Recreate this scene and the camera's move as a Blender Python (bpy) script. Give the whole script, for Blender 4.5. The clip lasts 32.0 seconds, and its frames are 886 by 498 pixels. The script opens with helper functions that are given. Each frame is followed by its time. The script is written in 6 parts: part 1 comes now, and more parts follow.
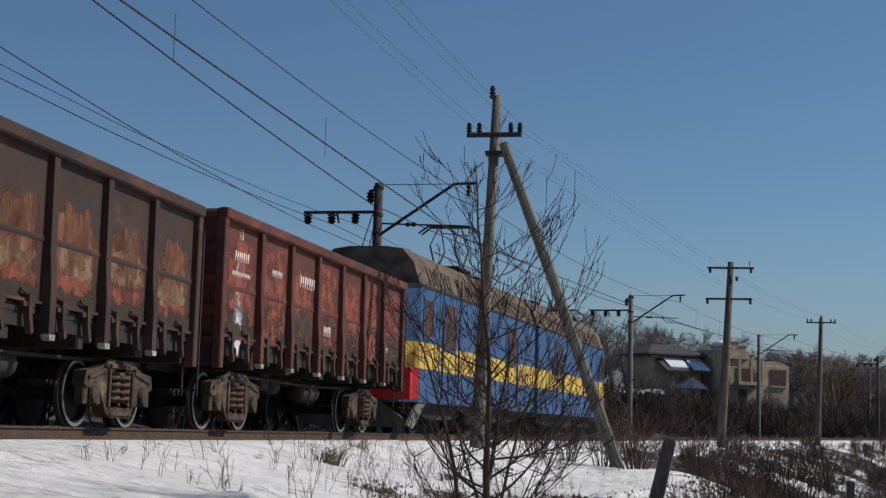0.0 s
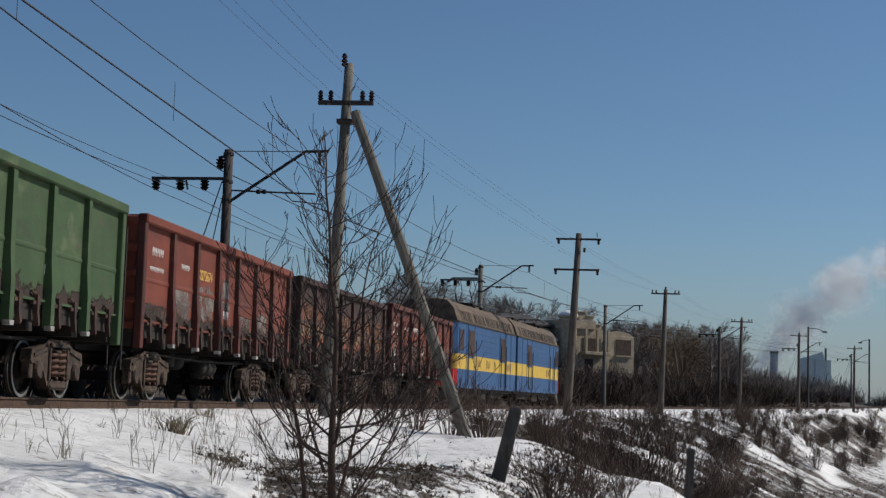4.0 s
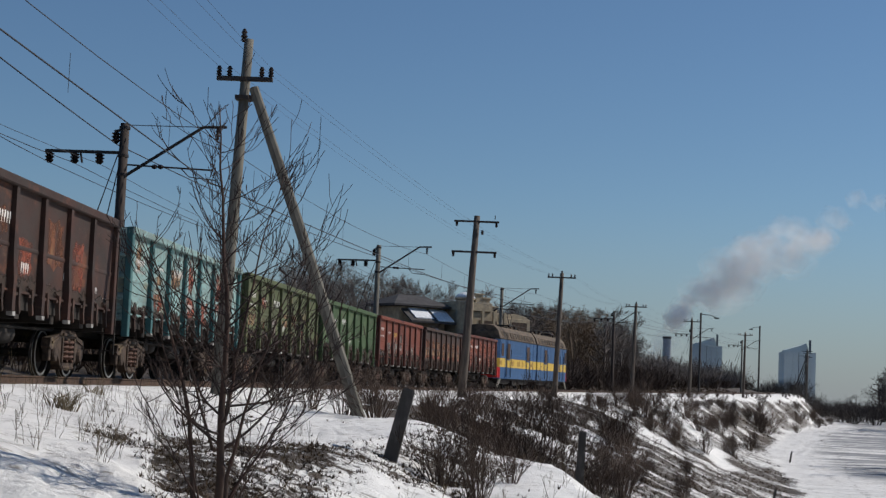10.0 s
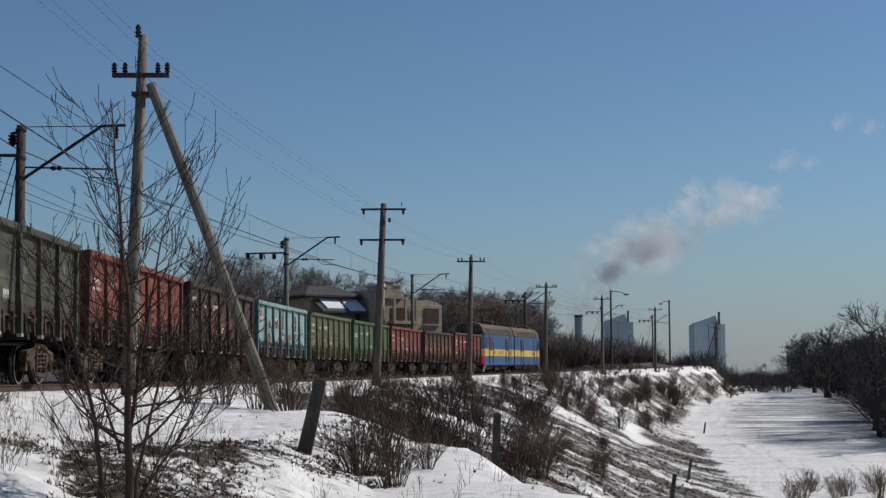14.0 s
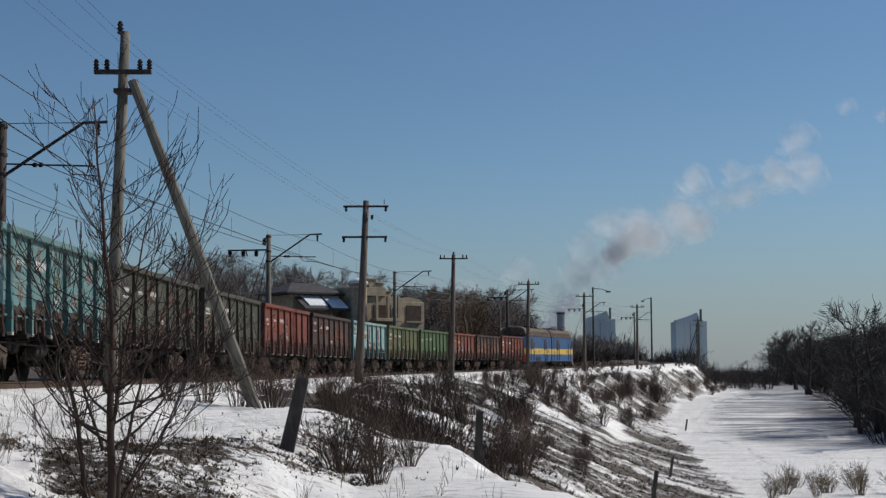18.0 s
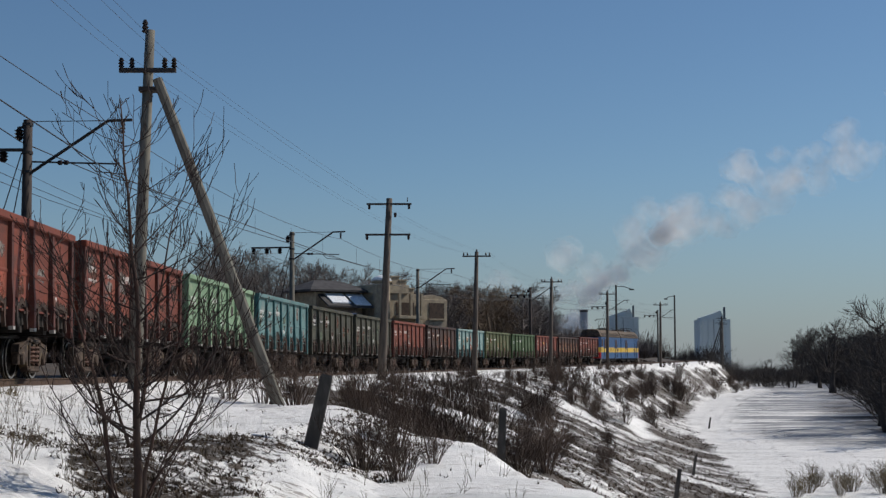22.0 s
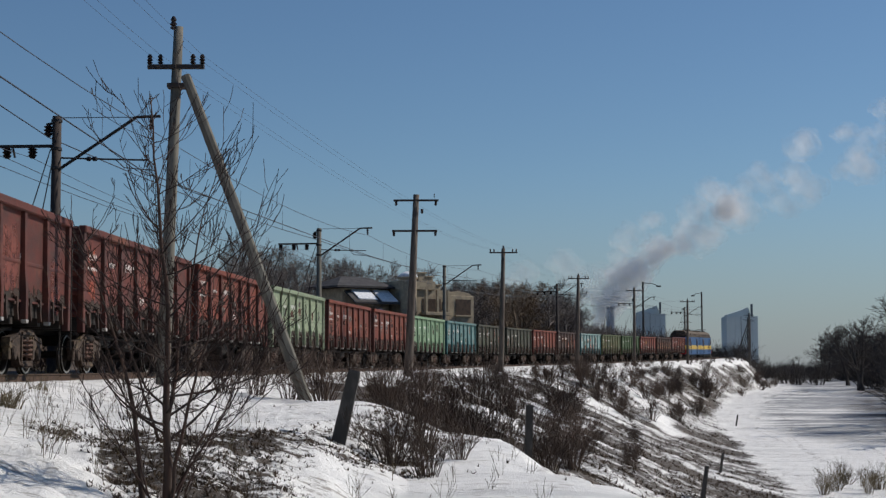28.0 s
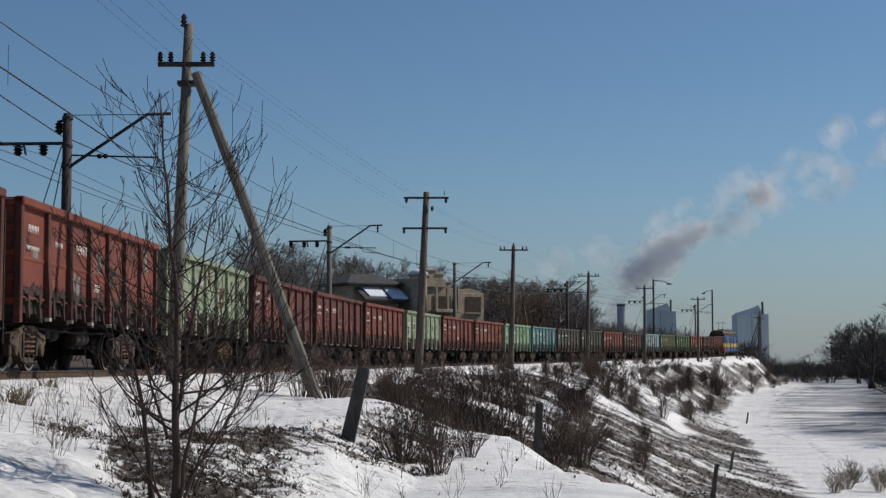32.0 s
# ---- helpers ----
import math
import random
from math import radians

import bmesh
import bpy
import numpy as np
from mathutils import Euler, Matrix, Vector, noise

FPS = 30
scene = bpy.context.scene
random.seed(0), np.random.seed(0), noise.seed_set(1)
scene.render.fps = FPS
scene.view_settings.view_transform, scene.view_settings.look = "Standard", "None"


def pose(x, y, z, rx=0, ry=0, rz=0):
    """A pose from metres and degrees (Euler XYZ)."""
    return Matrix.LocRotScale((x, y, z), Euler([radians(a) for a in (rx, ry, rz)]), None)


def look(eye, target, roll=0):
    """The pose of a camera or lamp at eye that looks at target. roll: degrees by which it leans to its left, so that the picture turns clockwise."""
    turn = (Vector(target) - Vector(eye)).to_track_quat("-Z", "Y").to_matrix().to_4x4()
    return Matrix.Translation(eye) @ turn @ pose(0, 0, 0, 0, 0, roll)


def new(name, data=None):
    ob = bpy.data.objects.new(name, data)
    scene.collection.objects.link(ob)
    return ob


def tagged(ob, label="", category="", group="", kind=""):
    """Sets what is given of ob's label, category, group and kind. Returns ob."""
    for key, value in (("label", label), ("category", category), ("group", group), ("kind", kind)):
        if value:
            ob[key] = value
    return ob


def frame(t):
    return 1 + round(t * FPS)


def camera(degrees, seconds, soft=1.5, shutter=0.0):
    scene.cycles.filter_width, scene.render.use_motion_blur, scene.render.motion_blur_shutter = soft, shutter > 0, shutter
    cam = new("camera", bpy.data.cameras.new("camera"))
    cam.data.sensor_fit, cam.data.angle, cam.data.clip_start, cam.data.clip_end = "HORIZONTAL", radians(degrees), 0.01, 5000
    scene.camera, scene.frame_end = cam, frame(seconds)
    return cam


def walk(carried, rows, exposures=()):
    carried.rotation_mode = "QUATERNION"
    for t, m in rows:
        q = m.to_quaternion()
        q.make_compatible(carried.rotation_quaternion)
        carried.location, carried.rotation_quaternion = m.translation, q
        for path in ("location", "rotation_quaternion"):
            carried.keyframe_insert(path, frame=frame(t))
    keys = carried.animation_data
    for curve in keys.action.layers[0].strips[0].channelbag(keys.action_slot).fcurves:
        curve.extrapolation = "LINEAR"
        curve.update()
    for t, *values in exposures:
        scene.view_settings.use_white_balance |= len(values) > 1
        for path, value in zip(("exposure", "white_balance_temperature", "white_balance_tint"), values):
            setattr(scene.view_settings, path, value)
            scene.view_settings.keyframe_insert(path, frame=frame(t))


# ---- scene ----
import functools

# One place: a curved railway on a snowy embankment; a goods train draws away from a camera held at the lineside.
cam = camera(32.15, 32.0, soft=1.35)
PATH = [
    (0, -0.078, -0.069, 0.089, 11.63, 6.76, 1.73),
    (0.5, -0.080, -0.066, 0.083, 10.36, 6.50, 1.72),
    (1, -0.079, -0.073, 0.084, 9.59, 6.25, 1.68),
    (1.5, -0.071, -0.076, 0.090, 8.66, 6.20, 1.63),
    (2, -0.070, -0.062, 0.088, 7.86, 5.96, 1.74),
    (2.5, -0.066, -0.051, 0.082, 7.21, 5.86, 1.78),
    (3, -0.068, -0.046, 0.084, 6.75, 5.85, 1.72),
    (3.5, -0.056, -0.041, 0.088, 6.40, 5.82, 1.72),
    (5.5, -0.049, -0.025, 0.091, 5.14, 5.64, 1.80),
    (6, -0.047, -0.021, 0.091, 5.05, 5.63, 1.72),
    (6.5, -0.051, -0.011, 0.091, 4.96, 5.62, 1.76),
    (7, -0.054, -0.007, 0.087, 4.57, 5.62, 1.68),
    (7.5, -0.047, -0.002, 0.088, 4.24, 5.62, 1.69),
    (8, -0.048, -0.005, 0.082, 3.75, 5.63, 1.69),
    (8.5, -0.042, -0.005, 0.089, 3.29, 5.63, 1.73),
    (9, -0.038, 0.003, 0.086, 2.86, 5.65, 1.83),
    (9.5, -0.036, 0.022, 0.084, 2.59, 5.63, 2.08),
    (10, -0.025, 0.033, 0.088, 2.21, 5.20, 2.55),
    (10.5, -0.008, 0.050, 0.080, 1.94, 5.13, 2.49),
    (11, 0.006, 0.057, 0.091, 1.58, 5.10, 2.22),
    (11.5, 0.011, 0.061, 0.088, 0.98, 5.10, 1.19),
    (12, 0.019, 0.067, 0.087, 0.46, 5.08, 0.55),
    (12.5, 0.019, 0.079, 0.076, 0.04, 5.06, 0.23),
    (13, 0.023, 0.090, 0.076, -0.50, 4.89, 0.11),
    (13.5, 0.032, 0.096, 0.079, -0.83, 4.82, -0.21),
    (14, 0.032, 0.092, 0.090, -1.19, 4.79, -0.36),
    (14.5, 0.026, 0.084, 0.093, -1.52, 4.78, -0.31),
    (16.5, 0.014, 0.076, 0.094, -1.80, 4.71, -0.33),
    (17, 0.018, 0.081, 0.080, -1.81, 4.71, -0.42),
    (17.5, 0.021, 0.080, 0.088, -1.82, 4.69, -0.35),
    (18, 0.025, 0.086, 0.091, -1.85, 4.68, -0.38),
    (18.5, 0.027, 0.081, 0.083, -1.85, 4.67, -0.48),
    (19, 0.032, 0.071, 0.094, -1.87, 4.66, -0.44),
    (19.5, 0.022, 0.052, 0.092, -1.89, 4.62, -0.44),
    (20, 0.018, 0.035, 0.092, -1.74, 4.62, -0.38),
    (20.5, 0.016, 0.022, 0.083, -1.59, 4.61, -0.44),
    (21, 0.017, 0.026, 0.079, -1.41, 4.61, -0.42),
    (21.5, 0.023, 0.024, 0.092, -1.25, 4.59, -0.34),
    (22, 0.018, 0.017, 0.096, -0.99, 4.59, -0.25),
    (22.5, 0.011, 0.016, 0.084, -0.74, 4.58, -0.31),
    (23, 0.005, 0.010, 0.092, -0.64, 4.56, -0.27),
    (23.5, 0.007, 0.009, 0.080, -0.62, 4.56, -0.32),
    (24, 0.006, -0.000, 0.083, -0.51, 4.56, -0.20),
    (24.5, 0.009, -0.008, 0.082, -0.42, 4.53, -0.28),
    (25, 0.010, -0.006, 0.081, -0.22, 4.53, -0.21),
    (25.5, 0.017, -0.004, 0.086, -0.19, 4.53, -0.15),
    (27.5, -0.007, -0.004, 0.088, -0.10, 4.46, -0.13),
    (28, 0.000, 0.000, 0.090, 0.00, 4.46, -0.10),
    (28.5, 0.003, 0.002, 0.090, 0.06, 4.46, -0.03),
    (29, 0.009, -0.003, 0.089, 0.05, 4.43, -0.10),
    (29.5, 0.018, -0.007, 0.087, 0.07, 4.43, -0.08),
    (30, 0.006, -0.017, 0.088, 0.04, 4.40, -0.04),
    (30.5, 0.014, -0.014, 0.091, 0.23, 4.40, -0.03),
    (31, 0.015, -0.007, 0.089, 0.35, 4.39, -0.04),
    (31.5, 0.015, -0.013, 0.101, 0.36, 4.37, -0.04),
    (32, 0.016, -0.012, 0.095, 0.39, 4.36, -0.01),
]
walk(cam, [(t, pose(x, y, z, 90 + pitch, 0, yaw) @ pose(0, 0, 0, 0, 0, roll)) for t, x, y, z, yaw, pitch, roll in PATH],
     [(0, 0.0), (32, 0.0)])

# ---- light ----
SUN_AZ, SUN_EL = 68.0, 39.0      # degrees to the right of +y, and above the horizon
world = bpy.data.worlds.new("world")
scene.world = world
world.use_nodes = True
wn = world.node_tree
sky = wn.nodes.new("ShaderNodeTexSky")
sky.sky_type = "NISHITA"
sky.sun_disc = False
sky.sun_elevation, sky.sun_rotation = radians(SUN_EL), radians(SUN_AZ)
sky.air_density, sky.dust_density, sky.ozone_density = 1.0, 0.25, 4.5
cool = wn.nodes.new("ShaderNodeMix")
cool.data_type, cool.blend_type = "RGBA", "MULTIPLY"
cool.inputs["Factor"].default_value = 1.0
cool.inputs[7].default_value = (0.89, 1.0, 1.07, 1)
wn.links.new(sky.outputs[0], cool.inputs[6])
# pale winter haze along the whole horizon
wt, wsep, wramp, haze = (wn.nodes.new("ShaderNode" + k) for k in ("TexCoord", "SeparateXYZ", "MapRange", "Mix"))
wn.links.new(wt.outputs["Generated"], wsep.inputs[0])
wn.links.new(wsep.outputs["Z"], wramp.inputs["Value"])
wramp.interpolation_type = "SMOOTHSTEP"
for key, value in (("From Min", -0.05), ("From Max", 0.135), ("To Min", 0.88), ("To Max", 0.0)):
    wramp.inputs[key].default_value = value
haze.data_type = "RGBA"
haze.inputs[7].default_value = (3.5, 3.9, 4.6, 1)
wn.links.new(wramp.outputs[0], haze.inputs["Factor"])
wn.links.new(cool.outputs[2], haze.inputs[6])
wn.links.new(haze.outputs[2], wn.nodes["Background"].inputs[0])
scene.cycles.transparent_max_bounces = 96
wn.nodes["Background"].inputs[1].default_value = 0.066
sun_data = bpy.data.lights.new("sun", "SUN")
sun_data.energy, sun_data.angle, sun_data.color = 3.95, radians(0.6), (1.0, 0.94, 0.86)
sun = new("sun", sun_data)
sd = Vector((math.sin(radians(SUN_AZ)) * math.cos(radians(SUN_EL)), math.cos(radians(SUN_AZ)) * math.cos(radians(SUN_EL)), math.sin(radians(SUN_EL))))
sun.matrix_world = look(sd * 200, (0, 0, 0))


# ---- materials ----
def mat(name, col, rough=0.8, metal=0.0, col2=None, scale=4.0, col3=None, scale3=0.7, cut3=(0.55, 0.7), bump=0.3, bscale=30.0,
        stretch=(1, 1, 1), vary=0.0, coords="Object"):
    """Two-scale procedural surface: base, mottling (col2), patches of wear (col3) and fine relief."""
    m = bpy.data.materials.new(name)
    m.use_nodes = True
    nt = m.node_tree
    b = nt.nodes["Principled BSDF"]
    b.inputs["Roughness"].default_value, b.inputs["Metallic"].default_value = rough, metal
    b.inputs["Specular IOR Level"].default_value = 0.3
    tc = nt.nodes.new("ShaderNodeTexCoord")
    mp = nt.nodes.new("ShaderNodeMapping")
    mp.inputs["Scale"].default_value = stretch
    info = nt.nodes.new("ShaderNodeObjectInfo")
    off = nt.nodes.new("ShaderNodeVectorMath")
    off.operation = "MULTIPLY_ADD"
    nt.links.new(info.outputs["Random"], off.inputs[0])
    off.inputs[1].default_value = (37, 53, 71)
    nt.links.new(tc.outputs[coords], off.inputs[2])
    nt.links.new(off.outputs[0], mp.inputs["Vector"])

    def noise_tex(sc, det=5.0, ro=0.6):
        n = nt.nodes.new("ShaderNodeTexNoise")
        n.inputs["Scale"].default_value, n.inputs["Detail"].default_value, n.inputs["Roughness"].default_value = sc, det, ro
        nt.links.new(mp.outputs[0], n.inputs["Vector"])
        return n.outputs["Fac"]

    def ramp(fac, a, c):
        r = nt.nodes.new("ShaderNodeMapRange")
        r.inputs["From Min"].default_value, r.inputs["From Max"].default_value = a, c
        nt.links.new(fac, r.inputs["Value"])
        return r.outputs[0]

    def mixc(fac, a, c):
        x = nt.nodes.new("ShaderNodeMix")
        x.data_type = "RGBA"
        nt.links.new(fac, x.inputs["Factor"])
        for v, i in ((a, 6), (c, 7)):
            if isinstance(v, tuple):
                x.inputs[i].default_value = (*v, 1)
            else:
                nt.links.new(v, x.inputs[i])
        return x.outputs[2]

    c2 = col2 or tuple(v * 0.72 for v in col)
    out = mixc(ramp(noise_tex(scale), 0.38, 0.62), col, c2)
    if col3:
        out = mixc(ramp(noise_tex(scale3, 8.0, 0.68), *cut3), out, col3)
    if vary:
        hs = nt.nodes.new("ShaderNodeHueSaturation")
        vr = nt.nodes.new("ShaderNodeMapRange")
        vr.inputs["To Min"].default_value, vr.inputs["To Max"].default_value = 1 - vary, 1 + vary
        nt.links.new(info.outputs["Random"], vr.inputs["Value"])
        nt.links.new(vr.outputs[0], hs.inputs["Value"])
        nt.links.new(out, hs.inputs["Color"])
        out = hs.outputs[0]
    nt.links.new(out, b.inputs["Base Color"])
    if bump:
        bp = nt.nodes.new("ShaderNodeBump")
        bp.inputs["Strength"].default_value, bp.inputs["Distance"].default_value = bump, 0.02
        nt.links.new(noise_tex(bscale, 6.0), bp.inputs["Height"])
        nt.links.new(bp.outputs[0], b.inputs["Normal"])
    return m


M = {}
M["concrete"] = mat("weathered_concrete", (0.165, 0.152, 0.125), 0.9, col2=(0.11, 0.102, 0.086), scale=6, col3=(0.085, 0.08, 0.07), scale3=1.6, stretch=(1, 1, 0.3))
M["concrete_dark"] = mat("dark_concrete", (0.10, 0.09, 0.08), 0.9, col2=(0.06, 0.055, 0.05), scale=5, col3=(0.17, 0.16, 0.14), scale3=2, stretch=(1, 1, 0.3))
M["mast"] = mat("rust_stained_mast", (0.062, 0.046, 0.038), 0.85, col2=(0.035, 0.028, 0.026), scale=5, col3=(0.10, 0.082, 0.07), scale3=2, stretch=(1, 1, 0.3))
M["tarred_wood"] = mat("tarred_wood", (0.13, 0.105, 0.085), 0.9, col2=(0.075, 0.06, 0.05), scale=9, stretch=(1, 1, 0.12))
M["steel_dark"] = mat("dark_steel", (0.035, 0.035, 0.04), 0.6, 0.4, col2=(0.06, 0.045, 0.035), scale=9)
M["porcelain"] = mat("dark_porcelain", (0.03, 0.022, 0.02), 0.25, bump=0)
M["wire"] = mat("wire", (0.05, 0.05, 0.055), 0.6, 0.5, bump=0)
M["rail"] = mat("rusty_rail", (0.12, 0.075, 0.05), 0.7, 0.4, col2=(0.07, 0.045, 0.035), scale=8)
M["rail_head"] = mat("rail_head", (0.35, 0.33, 0.31), 0.35, 0.9, bump=0.05)
M["ballast"] = mat("oily_ballast", (0.11, 0.09, 0.075), 0.95, col2=(0.045, 0.038, 0.033), scale=9, col3=(0.20, 0.18, 0.16), scale3=14, bump=1.0, bscale=18)
M["sleeper"] = mat("concrete_sleeper", (0.20, 0.18, 0.16), 0.9, col2=(0.11, 0.095, 0.085), scale=5)
M["bark"] = mat("brown_bark", (0.060, 0.033, 0.025), 0.85, col2=(0.05, 0.035, 0.028), scale=14, stretch=(1, 1, 0.3))
M["twig"] = mat("twig_brown", (0.042, 0.025, 0.020), 0.8, col2=(0.024, 0.017, 0.015), scale=3, bump=0)
M["bush"] = mat("bush_twig", (0.092, 0.062, 0.046), 0.85, col2=(0.055, 0.038, 0.030), scale=1.5, bump=0, vary=0.3)
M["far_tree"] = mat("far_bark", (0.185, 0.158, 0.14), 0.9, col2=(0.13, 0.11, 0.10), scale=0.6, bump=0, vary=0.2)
M["belt"] = mat("belt_bark", (0.065, 0.055, 0.05), 0.9, col2=(0.04, 0.035, 0.033), scale=0.6, bump=0, vary=0.2)
M["willow"] = mat("willow_twig", (0.20, 0.145, 0.095), 0.9, col2=(0.15, 0.108, 0.075), scale=0.5, bump=0, vary=0.15)
M["straw"] = mat("dry_grass", (0.17, 0.135, 0.08), 0.9, col2=(0.09, 0.07, 0.045), scale=0.8, bump=0, vary=0.2)
M["undergear"] = mat("grimy_undergear", (0.020, 0.017, 0.015), 0.85, 0.1, col2=(0.035, 0.028, 0.023), scale=5)
M["bogie"] = mat("rusty_bogie_casting", (0.075, 0.050, 0.036), 0.85, 0.0, col2=(0.026, 0.018, 0.014), scale=6, col3=(0.17, 0.125, 0.07), scale3=2.5)
M["spring"] = mat("rusty_spring_steel", (0.11, 0.055, 0.038), 0.7, 0.2, col2=(0.06, 0.034, 0.026), scale=7)
M["wheel"] = mat("worn_wheel", (0.028, 0.021, 0.016), 0.8, 0.0, col2=(0.017, 0.013, 0.011), scale=6)
M["wheel_rim"] = mat("bright_wheel_rim", (0.5, 0.48, 0.45), 0.35, 0.9, bump=0.05)
# pale colour of the post feet stands for sun glints
M["glint_shoe"] = mat("glint_pale_shoe", (0.42, 0.40, 0.37), 0.5, 0.2, col2=(0.2, 0.18, 0.16), scale=5, bump=0.1)
M["white_paint"] = mat("white_marking", (0.72, 0.70, 0.66), 0.8, col2=(0.5, 0.48, 0.45), scale=12, bump=0)
M["yellow_paint"] = mat("yellow_marking", (0.72, 0.50, 0.10), 0.8, col2=(0.55, 0.36, 0.07), scale=12, bump=0)


# ---- building helpers ----
class Geo:
    """Collects vertices and faces of one mesh."""

    def __init__(self):
        self.v, self.f = [], []

    def add(self, vs, fs):
        n = len(self.v)
        self.v.extend(vs)
        self.f.extend([tuple(i + n for i in f) for f in fs])
        return self

    def box(self, x0, x1, y0, y1, z0, z1, c=0.0):
        """A box, with its edges chamfered by c."""
        if not c:
            vs = [(x, y, z) for x in (x0, x1) for y in (y0, y1) for z in (z0, z1)]
            return self.add(vs, [(0, 1, 3, 2), (4, 6, 7, 5), (0, 4, 5, 1), (2, 3, 7, 6), (0, 2, 6, 4), (1, 5, 7, 3)])
        bm = bmesh.new()
        bmesh.ops.create_cube(bm, size=1)
        for v in bm.verts:
            v.co = Vector(((x0 + x1) / 2 + v.co.x * (x1 - x0), (y0 + y1) / 2 + v.co.y * (y1 - y0), (z0 + z1) / 2 + v.co.z * (z1 - z0)))
        bmesh.ops.bevel(bm, geom=bm.edges[:], offset=c, segments=1, affect="EDGES")
        return self.bm(bm)

    def bm(self, bm):
        bm.verts.index_update()
        self.add([tuple(v.co) for v in bm.verts], [tuple(v.index for v in f.verts) for f in bm.faces])
        bm.free()
        return self

    def tube(self, pts, radii, n=6, caps=True):
        """A tapered tube through points."""
        pts = [Vector(p) for p in pts]
        if not hasattr(radii, "__len__"):
            radii = [radii] * len(pts)
        base = len(self.v)
        for i, (p, r) in enumerate(zip(pts, radii)):
            d = (pts[min(i + 1, len(pts) - 1)] - pts[max(i - 1, 0)])
            d = d.normalized() if d.length > 1e-9 else Vector((0, 0, 1))
            a = d.cross(Vector((0.31, 0.17, 0.93)) if abs(d.z) < 0.9 else Vector((1, 0, 0.1))).normalized()
            b = d.cross(a)
            for k in range(n):
                w = 2 * math.pi * k / n
                q = p + (a * math.cos(w) + b * math.sin(w)) * r
                self.v.append((q.x, q.y, q.z))
        for i in range(len(pts) - 1):
            for k in range(n):
                u, w = base + i * n + k, base + i * n + (k + 1) % n
                self.f.append((u, w, w + n, u + n))
        if caps and n > 2:
            self.f.append(tuple(base + k for k in range(n))[::-1])
            self.f.append(tuple(base + (len(pts) - 1) * n + k for k in range(n)))
        return self

    def lathe(self, prof, n=16, axis="z", at=(0, 0, 0), caps=True):
        """A profile of (radius, height) turned round an axis."""
        base = len(self.v)
        for r, h in prof:
            for k in range(n):
                w = 2 * math.pi * k / n
                p = (r * math.cos(w), r * math.sin(w), h)
                if axis == "y":
                    p = (p[0], p[2], p[1])
                elif axis == "x":
                    p = (p[2], p[0], p[1])
                self.v.append((p[0] + at[0], p[1] + at[1], p[2] + at[2]))
        for i in range(len(prof) - 1):
            for k in range(n):
                u, w = base + i * n + k, base + i * n + (k + 1) % n
                self.f.append((u, w, w + n, u + n))
        if caps:
            self.f.append(tuple(base + k for k in range(n))[::-1])
            self.f.append(tuple(base + (len(prof) - 1) * n + k for k in range(n)))
        return self

    def prism(self, poly, d0, d1, axis="x"):
        """A polygon of two coordinates, drawn out along an axis from d0 to d1."""
        def put(p, d):
            return {"x": (d, p[0], p[1]), "y": (p[0], d, p[1]), "z": (p[0], p[1], d)}[axis]
        n = len(poly)
        return self.add([put(p, d) for d in (d0, d1) for p in poly],
                        [tuple(range(n))[::-1], tuple(range(n, 2 * n))] + [(i, (i + 1) % n, (i + 1) % n + n, i + n) for i in range(n)])

    def mesh(self, name, smooth=False):
        me = bpy.data.meshes.new(name)
        me.from_pydata(self.v, [], self.f)
        bm = bmesh.new()
        bm.from_mesh(me)
        if len(bm.faces) < 60000:
            bmesh.ops.recalc_face_normals(bm, faces=bm.faces)
        bm.to_mesh(me)
        bm.free()
        if smooth:
            me.polygons.foreach_set("use_smooth", [True] * len(me.polygons))
        return me


def part(name, geo, material, parent, label="", at=None, smooth=False):
    """One mesh object, under a thing or a part; geo may be a mesh to share."""
    me = geo.mesh(name, smooth) if isinstance(geo, Geo) else geo
    if material and not me.materials:
        me.materials.append(material)
    ob = new(name, me)
    if parent:
        ob.parent = parent
    if at is not None:
        ob.matrix_basis = at
    if label:
        ob["label"] = label
    if material and me.materials[0] != material:
        ob.material_slots[0].link = "OBJECT"
        ob.material_slots[0].material = material
    return ob


def thing(name, at, label, category, group="", kind=""):
    ob = new(name)
    ob.empty_display_size = 0.2
    ob.matrix_basis = at
    return tagged(ob, label, category, group, kind)


# ---- the line ----
HALF = 1.57
_s = np.arange(-420.0, 900.0, 1.0)
_sc = np.clip(_s, -42, 330)
_h = 0.052625 + 0.0020144 * _sc - 5.818e-7 * _sc ** 2 - 1.4422e-8 * _sc ** 3
_x = np.concatenate([[0], np.cumsum((np.sin(_h[1:]) + np.sin(_h[:-1])) / 2)])
_y = np.concatenate([[0], np.cumsum((np.cos(_h[1:]) + np.cos(_h[:-1])) / 2)])
_x += -8.1238 - np.interp(0, _s, _x) - HALF * np.cos(_h)
_y += 50.3357 - np.interp(0, _s, _y) + HALF * np.sin(_h)
_sz = np.clip(_s, -42, 320)
_z = 0.0013977 * _sz + 3.6126e-5 * _sz ** 2 - 4.08e-8 * _sz ** 3


def line(s, off=0.0, up=0.0):
    """A point of the line at s metres along it, off to its right and up over the rail top, with its heading."""
    h = float(np.interp(s, _s, _h))
    return Vector((float(np.interp(s, _s, _x)) + off * math.cos(h), float(np.interp(s, _s, _y)) - off * math.sin(h), float(np.interp(s, _s, _z)) + up)), h


